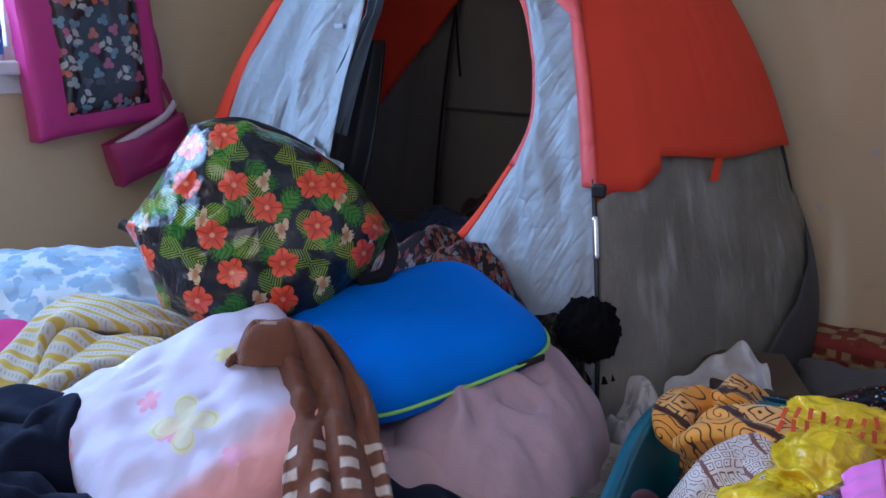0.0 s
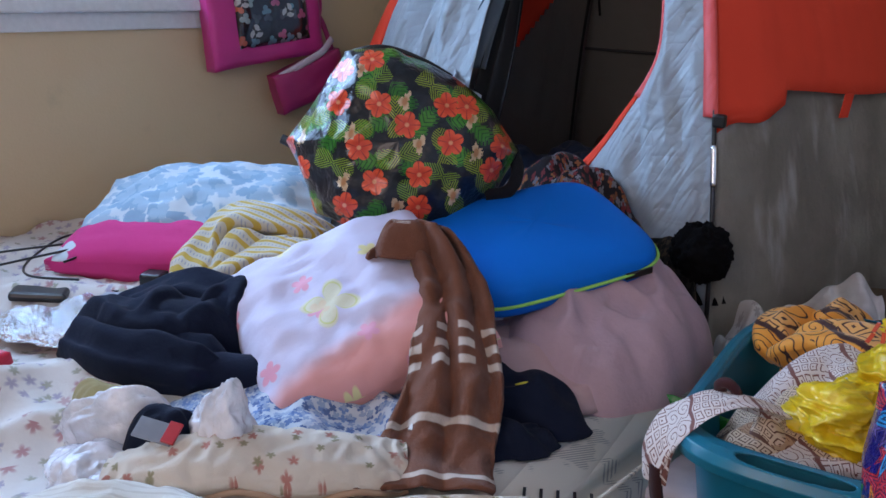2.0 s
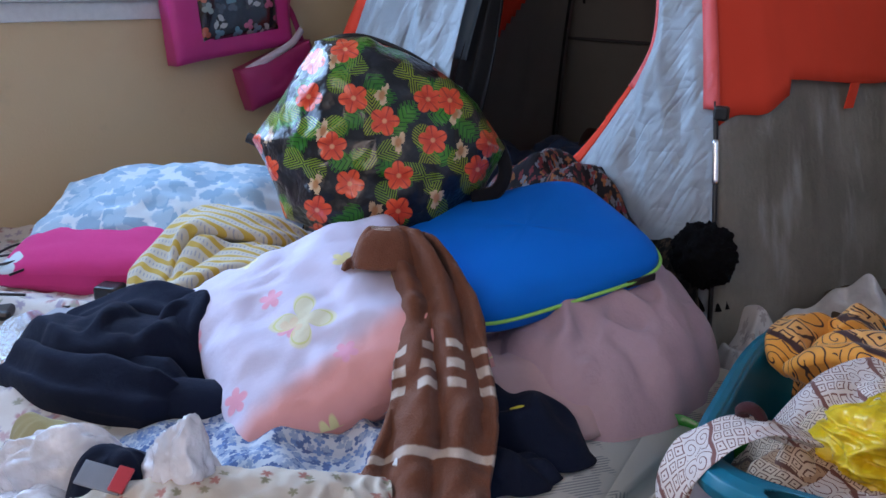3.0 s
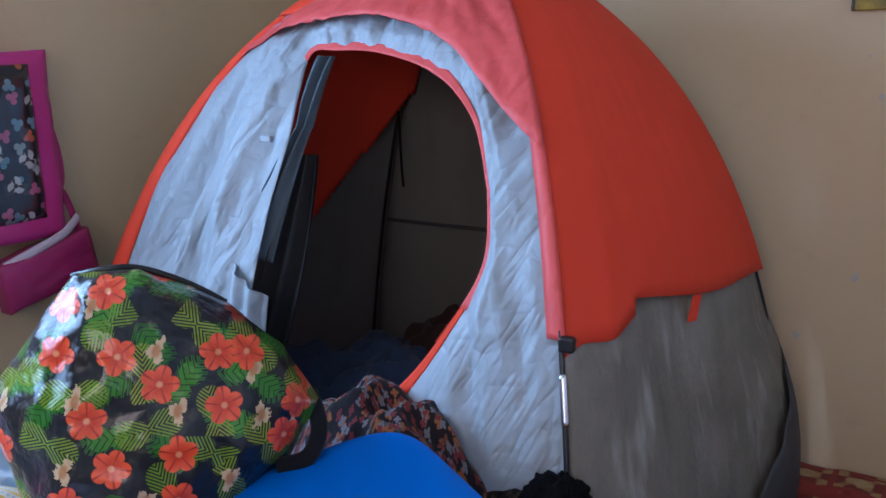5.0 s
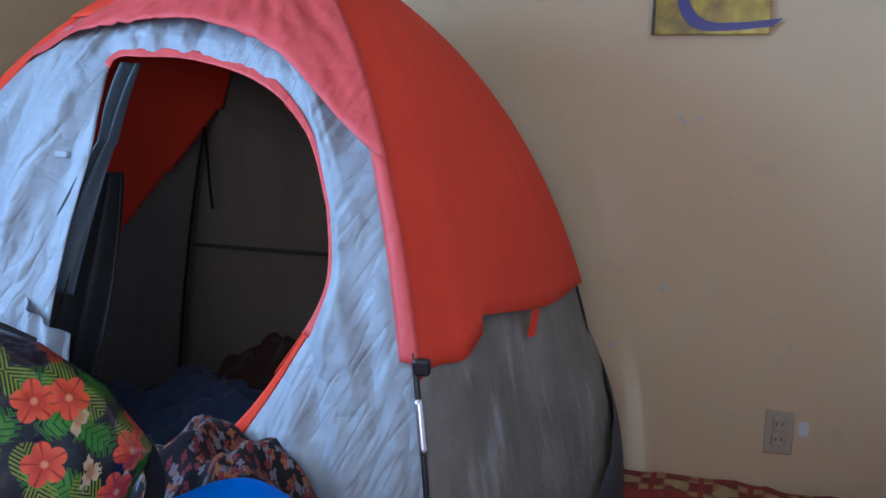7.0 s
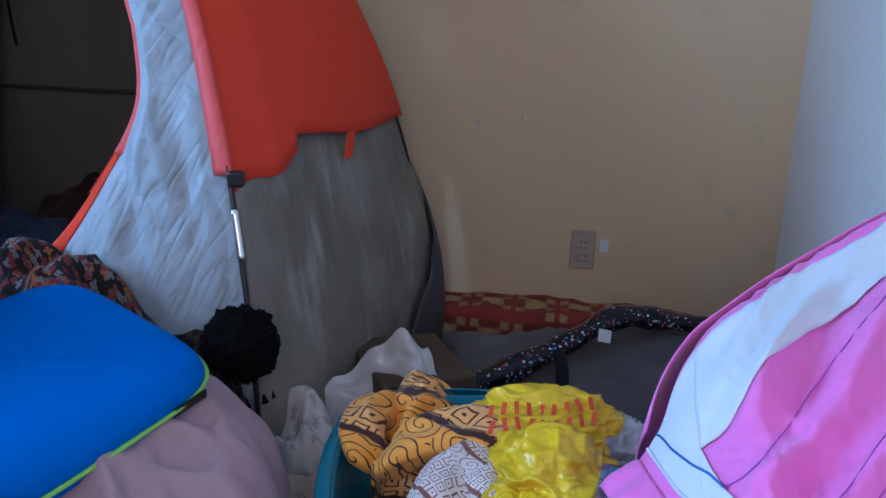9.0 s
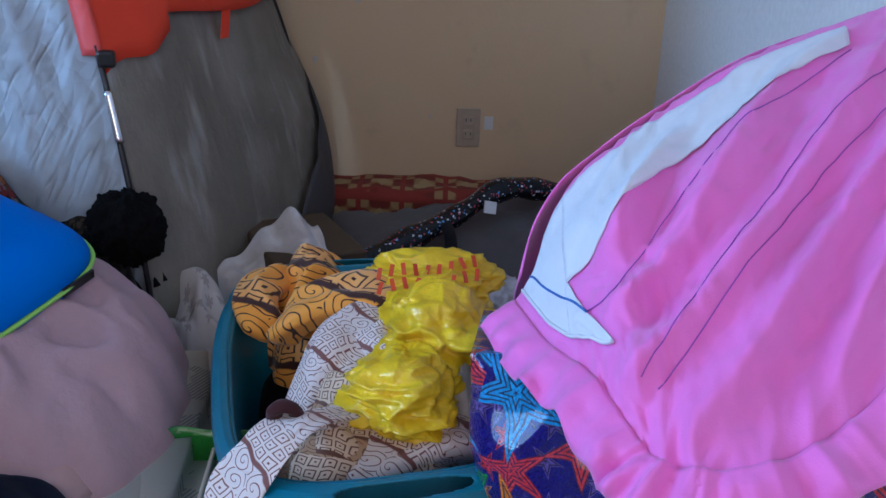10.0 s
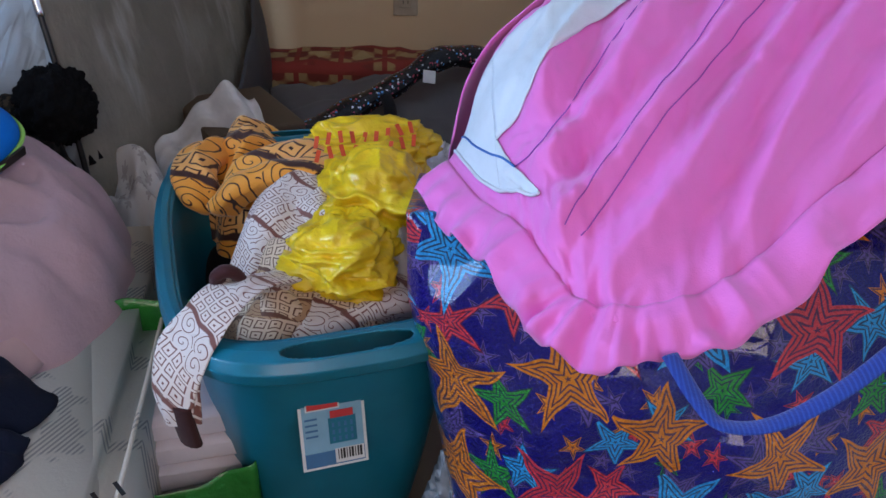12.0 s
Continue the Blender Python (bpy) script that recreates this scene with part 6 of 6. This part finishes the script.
# ---- things on the walls ----
def wall_picture():
    k = Kit("yellow_abstract_print", 0.25)
    q = k.coord()
    n = k.noise(q, 9.0, 5.0)
    c = k.ramp(n, [(0.30, (0.05, 0.035, 0.015)), (0.45, (0.30, 0.20, 0.03)), (0.58, (0.55, 0.40, 0.04)), (0.72, (0.50, 0.44, 0.30))])
    k.colour(c)
    k.set(Coat_Weight=0.5)
    r = root("wall_picture", (0.39, WB, 1.54), "unframed yellow picture with a blue band on the wall", "picture")
    part("canvas", lay(box_mesh(0.29, 0.018, 0.42, 0.003), Matrix.Translation((0.376, WB - 0.0095, 1.752))), k.mat, r)
    navy = plain("blue_paint_band", (0.02, 0.03, 0.20), 0.3)
    def band(u, v):
        p = spline([(0.265, 0, 1.93), (0.285, 0, 1.75), (0.305, 0, 1.62), (0.35, 0, 1.568), (0.43, 0, 1.562), (0.54, 0, 1.572)], u)
        return Vector((p.x, WB - 0.0205, p.z)) + Vector((0.7, 0, 0.6)) * (v - 0.5) * 0.035
    part("painted_band", sheet(band, 40, 4), navy, r, "dark blue painted curve")
    part("edge_strip", lay(box_mesh(0.008, 0.020, 0.42, 0.001), Matrix.Translation((0.2285, WB - 0.0101, 1.752))), plain("dark_edge", (0.06, 0.045, 0.03), 0.5), r, "dark left edge")


place(-0.166, 0.0, -0.078)
wall_picture()


def outlet():
    r = root("power_outlet", (0.461, WB, 0.43), "beige double power outlet on the wall", "outlet")
    plate = plain("beige_plastic", (0.44, 0.36, 0.26), 0.4)
    pl = part("plate", lay(box_mesh(0.072, 0.006, 0.118, 0.003), Matrix.Translation((0.461, WB - 0.003, 0.423))), plate, r)
    for dz in (-0.021, 0.021):
        f = part("socket", lay(box_mesh(0.034, 0.004, 0.029, 0.004), Matrix.Translation((0.461, WB - 0.0075, 0.423 + dz))), plate, pl)
    dark = plain("dark_slot", (0.03, 0.025, 0.02), 0.6)
    for dz in (-0.018, 0.024):
        for dx in (-0.007, 0.007):
            part("slot", lay(box_mesh(0.0025, 0.001, 0.009, 0), Matrix.Translation((0.461 + dx, WB - 0.0099, 0.423 + dz))), dark, pl)
    part("paint_smear", lay(box_mesh(0.026, 0.002, 0.04, 0.001), Matrix.Translation((0.522, WB - 0.0012, 0.438))), TRIM, r, "white filler smear")


place()
outlet()
FILLER = plain("white_filler", (0.55, 0.50, 0.44), 0.8)


def chip(x, z, s, seed):
    me = sheet(lambda u, v: (s * v * math.cos(u * math.tau) * (1 + 0.5 * noise.noise(Vector((math.cos(u * math.tau), math.sin(u * math.tau), seed)))), -0.0015 * (1 - v), 1.3 * s * v * math.sin(u * math.tau) * (1 + 0.5 * noise.noise(Vector((math.cos(u * math.tau) + 3, math.sin(u * math.tau), seed))))), 16, 2, wrap=True)
    thing("wall_chip", me, FILLER, (x, WB - 0.0006, z), "small white chip in the wall paint", "wall chip", "wall chips", "structure")


for x, z, s, seed in ((0.134, 0.786, 0.01, 1), (0.149, 1.252, 0.007, 2), (0.163, 1.238, 0.006, 3), (0.199, 1.247, 0.007, 4), (0.113, 1.354, 0.003, 5), (0.266, 0.796, 0.005, 6), (0.005, 0.610, 0.009, 7), (0.347, 0.452, 0.005, 8)):
    chip(x, z, s, seed)


def hanging_pouch():
    pink = plain("hot_pink_vinyl", (0.55, 0.035, 0.20), 0.35, bump=0.15, scale=14)
    r = root("hanging_pouch", (WA + 0.03, 1.30, 0.84), "pink vinyl backpack with dark cat-print pocket, hung on the wall", "backpack")
    m = Matrix.Translation((WA + 0.045, 1.29, 1.055)) @ pose(0, 0, 0, 90, 0, 90) @ pose(0, 0, 0, 0, 0, 6)
    part("body", lay(cushion(0.40, 0.47, 0.08, 0.55, 5.0, 24, 0.005, 101, 0.03), m), pink, r)
    part("printed_pocket", lay(cushion(0.255, 0.38, 0.05, 0.3, 6.0, 22, 0.004, 103), m @ Matrix.Translation((0.012, 0.012, 0.032))), SKULLS, r, "dark glossy pocket with pale cat motifs")
    part("strap", lay(tube([(0.15, -0.19, -0.01), (0.21, -0.10, 0.0), (0.195, 0.05, 0.0), (0.13, 0.2, -0.01)], 0.014, 40, 8, 0.35), m), pink, r, "pink shoulder strap")
    part("strap", lay(tube([(-0.06, 0.21, -0.01), (-0.02, 0.33, 0.0), (0.03, 0.34, 0.0), (0.07, 0.21, -0.01)], 0.012, 40, 8, 0.4), m), pink, r, "pink hanging loop")
    r2 = root("pink_purse", (WA + 0.03, 1.47, 0.70), "open pink vinyl purse hanging under the backpack", "purse")
    dark_pink = plain("deep_pink_vinyl", (0.36, 0.020, 0.115), 0.35, bump=0.15, scale=14)
    m2 = Matrix.Translation((WA + 0.05, 1.46, 0.755)) @ pose(0, 0, 0, 90, 0, 90) @ pose(0, 0, 0, 0, 0, 17)
    part("body", lay(cushion(0.27, 0.13, 0.08, 0.5, 4.0, 20, 0.005, 105), m2), dark_pink, r2)
    part("lining", lay(tube([(-0.11, 0.055, 0.02), (-0.03, 0.068, 0.034), (0.06, 0.078, 0.03), (0.12, 0.10, 0.015)], 0.012, 30, 8, 0.5), m2), cloth("pale_lining", (0.60, 0.50, 0.55)), r2, "pale lining at the mouth")
    part("wrist_strap", lay(tube([(0.12, 0.06, 0.0), (0.11, 0.16, 0.0), (0.08, 0.22, 0.0)], 0.010, 20, 8, 0.4), m2), dark_pink, r2)


place(0.020, -0.182, -0.022)
hanging_pouch()


# ---- things on the window sill ----
def sill_bottle():
    r = root("spray_bottle", (WA - 0.02, 1.015, 1.042), "clear plastic bottle with a blue label on the sill", "bottle")
    clear = film_plastic("bottle_plastic", (0.75, 0.80, 0.85), 0.15, 0.3, 6.0)
    def shape(u, v):
        a = u * math.tau
        prof = 0.036 if v < 0.72 else 0.036 - 0.022 * min(1.0, (v - 0.72) / 0.18)
        return (WA - 0.02 + math.cos(a) * prof, 1.015 + math.sin(a) * prof, 1.042 + 0.19 * v)
    part("bottle", sheet(shape, 32, 24, wrap=True), clear, r, "", 0.001)
    blue = plain("bottle_label_blue", (0.03, 0.22, 0.60), 0.4)
    def wrap(u, v):
        a = -1.9 + 3.4 * u
        return (WA - 0.02 + math.cos(a) * 0.037, 1.015 + math.sin(a) * 0.037, 1.055 + 0.075 * v)
    lab = part("label_wrap", sheet(wrap, 24, 2), blue, r, "blue paper label")
    part("cap", lay(box_mesh(0.026, 0.026, 0.03, 0.006), Matrix.Translation((WA - 0.02, 1.015, 1.247))), TRIM, r, "white cap")
    data = bpy.data.curves.new("label_number", "FONT")
    data.body, data.size, data.align_x, data.extrude = "99%", 0.026, "CENTER", 0.0003
    ob = new("label_number", data)
    me = bpy.data.meshes.new_from_object(ob)
    bpy.data.objects.remove(ob)
    part("label_number", lay(me, pose(WA - 0.02 + 0.0385, 1.01, 1.085, 90, 0, 90)), TRIM, lab, "white number on the label")


place(0.0, -0.14, -0.05)
sill_bottle()
thing("paper_scrap", heap(0.05, 0.03, 0.02, 111, 60, 2.0, 0.008, 0.3), plain("white_tissue", (0.75, 0.74, 0.72), 0.8), (WA - 0.02, 0.80, 1.041), "crumpled white tissue on the sill", "tissue")


# ---- small things on the bed ----
def small_bed_things():
    nudge(0.13, -0.03)
    phone = root("phone", (-1.12, 0.44, MZ + 0.03), "pale grey phone lying on the sheet", "phone")
    m = pose(-1.12, 0.44, MZ + 0.042, 4, -3, 20)
    part("case", lay(box_mesh(0.075, 0.15, 0.009, 0.004), m), plain("pale_grey_case", (0.30, 0.30, 0.33), 0.4), phone)
    part("camera_bump", lay(box_mesh(0.022, 0.03, 0.003, 0.001), m @ Matrix.Translation((-0.02, 0.05, 0.006))), BLACK, phone, "dark camera window")
    charger = root("charger_plug", (-1.18, 0.58, MZ + 0.03), "black charger plug with its cable", "charger")
    part("plug", lay(box_mesh(0.05, 0.045, 0.03, 0.006), pose(-1.18, 0.575, MZ + 0.042, 0, 0, 30)), BLACK, charger)
    part("cable", tube([(-1.16, 0.56, MZ + 0.045), (-1.02, 0.56, MZ + 0.045), (-0.93, 0.60, MZ + 0.05), (-0.88, 0.66, MZ + 0.05)], 0.0028, 50, 6), BLACK, charger, "thin black cable")
    cable = [(-1.45, 0.30, MZ + 0.03), (-1.36, 0.52, MZ + 0.06), (-1.40, 0.62, MZ + 0.04), (-1.50, 0.55, MZ + 0.05), (-1.42, 0.42, MZ + 0.04), (-1.30, 0.36, MZ + 0.045), (-1.2, 0.42, MZ + 0.045)]
    thing("cable", tube(cable, 0.0028, 90, 6), BLACK, (0, 0, 0.028), "loose black charging cable on the sheet", "cable")
    cable = [(-1.52, 0.36, MZ + 0.04), (-1.42, 0.55, MZ + 0.05), (-1.33, 0.65, MZ + 0.05), (-1.36, 0.58, MZ + 0.05), (-1.33, 0.45, MZ + 0.045)]
    thing("cable", tube(cable, 0.0028, 90, 6), BLACK, (0, 0, 0.028), "loose black charging cable on the sheet", "cable")
    thing("power_bank", lay(box_mesh(0.11, 0.06, 0.020, 0.008), pose(0, 0, 0, 0, 5, 52)), BLACK, (-1.25, 0.36, MZ + 0.045), "flat black power bank on the sheet", "power bank")
    foil = Kit("crumpled_foil", 0.2)
    q = foil.coord()
    foil.colour((0.75, 0.76, 0.78))
    foil.set(Metallic=1.0)
    foil.bump(foil.math("ABSOLUTE", foil.math("SUBTRACT", foil.noise(q, 60.0, 4.0), 0.5)), 1.0, 0.02)
    thing("foil_wrapper", heap(0.16, 0.10, 0.035, 121, 30, 2.4, 0.018, 0.3), foil.mat, (-1.04, 0.33, MZ + 0.035), "crumpled silver foil wrapper on the sheet", "foil")
    nudge(0.104, -0.025)
    red = plain("neon_pink_cover", (0.75, 0.03, 0.07), 0.35)
    r = root("neon_case", (-0.94, 0.17, MZ + 0.02), "neon pink padded case with a dark edge", "case")
    part("cover", lay(cushion(0.20, 0.13, 0.06, 0.4, 2.2, 20, 0.002, 123), pose(-0.985, 0.075, MZ + 0.055, 8, 0, 20)), red, r)
    part("edge", lay(tube([(-0.1, -0.03, -0.012), (0.0, -0.066, -0.012), (0.09, -0.04, -0.012), (0.1, 0.03, -0.012)], 0.008, 30, 8), pose(-0.985, 0.075, MZ + 0.055, 8, 0, 20)), BLACK, r, "dark zip edge")
    # clear carrier bag with dark contents, before the hoodie
    nudge(0.112, -0.043)
    bag = root("clear_carrier_bag", (-0.50, 0.26, MZ), "open clear carrier bag with a dark garment and a card", "plastic bag")
    film = film_plastic("clear_carrier_film", (0.86, 0.85, 0.90), 0.2, 0.28, 26.0)
    for i, (c, rad, seed) in enumerate((((-0.575, 0.200, MZ + 0.055), (0.085, 0.028, 0.060), 131), ((-0.440, 0.272, MZ + 0.065), (0.040, 0.042, 0.075), 133), ((-0.445, 0.170, MZ + 0.028), (0.085, 0.045, 0.034), 135), ((-0.555, 0.135, MZ + 0.028), (0.055, 0.06, 0.034), 141))):
        s = Vector((seed, 0, 0))
        def fn(u, v, c=c, rad=rad, s=s):
            a, b = u * math.tau, (v - 0.5) * math.pi
            d = Vector((math.cos(a) * math.cos(b), math.sin(a) * math.cos(b), math.sin(b)))
            k = 1 + 0.3 * noise.noise(d * 1.6 + s) + 0.12 * (1 - abs(noise.noise(d * 2.6 + s)) * 2.3) + 0.03 * (1 - abs(noise.noise(d * 6 + s)) * 2.3)
            x, y = d.x * rad[0] * k, d.y * rad[1] * k
            return (c[0] + x * 0.77 - y * 0.64, c[1] + x * 0.64 + y * 0.77, max(MZ + 0.015, c[2] + d.z * rad[2] * k))
        part("film", sheet(fn, 80, 44, wrap=True), film, bag)
    thing("dark_sock", heap(0.075, 0.05, 0.10, 137, 40, 2.6, 0.012, 0.2), NAVY, (-0.50, 0.225, MZ + 0.015), "dark sock inside the clear bag", "sock")
    card = root("payment_card", (-0.455, 0.20, MZ + 0.06), "grey and red plastic card in the bag mouth", "card")
    part("card", lay(box_mesh(0.055, 0.03, 0.004, 0.001), pose(-0.475, 0.190, MZ + 0.100, 30, 10, 30)), plain("grey_card", (0.22, 0.24, 0.28), 0.4), card)
    part("red_end", lay(box_mesh(0.018, 0.031, 0.005, 0.001), pose(-0.455, 0.202, MZ + 0.100, 30, 10, 30)), plain("red_card_end", (0.5, 0.03, 0.04), 0.4), card, "red end of the card")
    thing("khaki_cloth", heap(0.08, 0.05, 0.05, 139, 20, 2.2, 0.014, 0.25), cloth("khaki_cotton", (0.34, 0.28, 0.13)), (-0.665, 0.225, MZ + 0.014), "khaki cloth corner beside the hoodie", "cloth")


place(0.131, -0.034, -0.035, 4.8, 1.05)
small_bed_things()
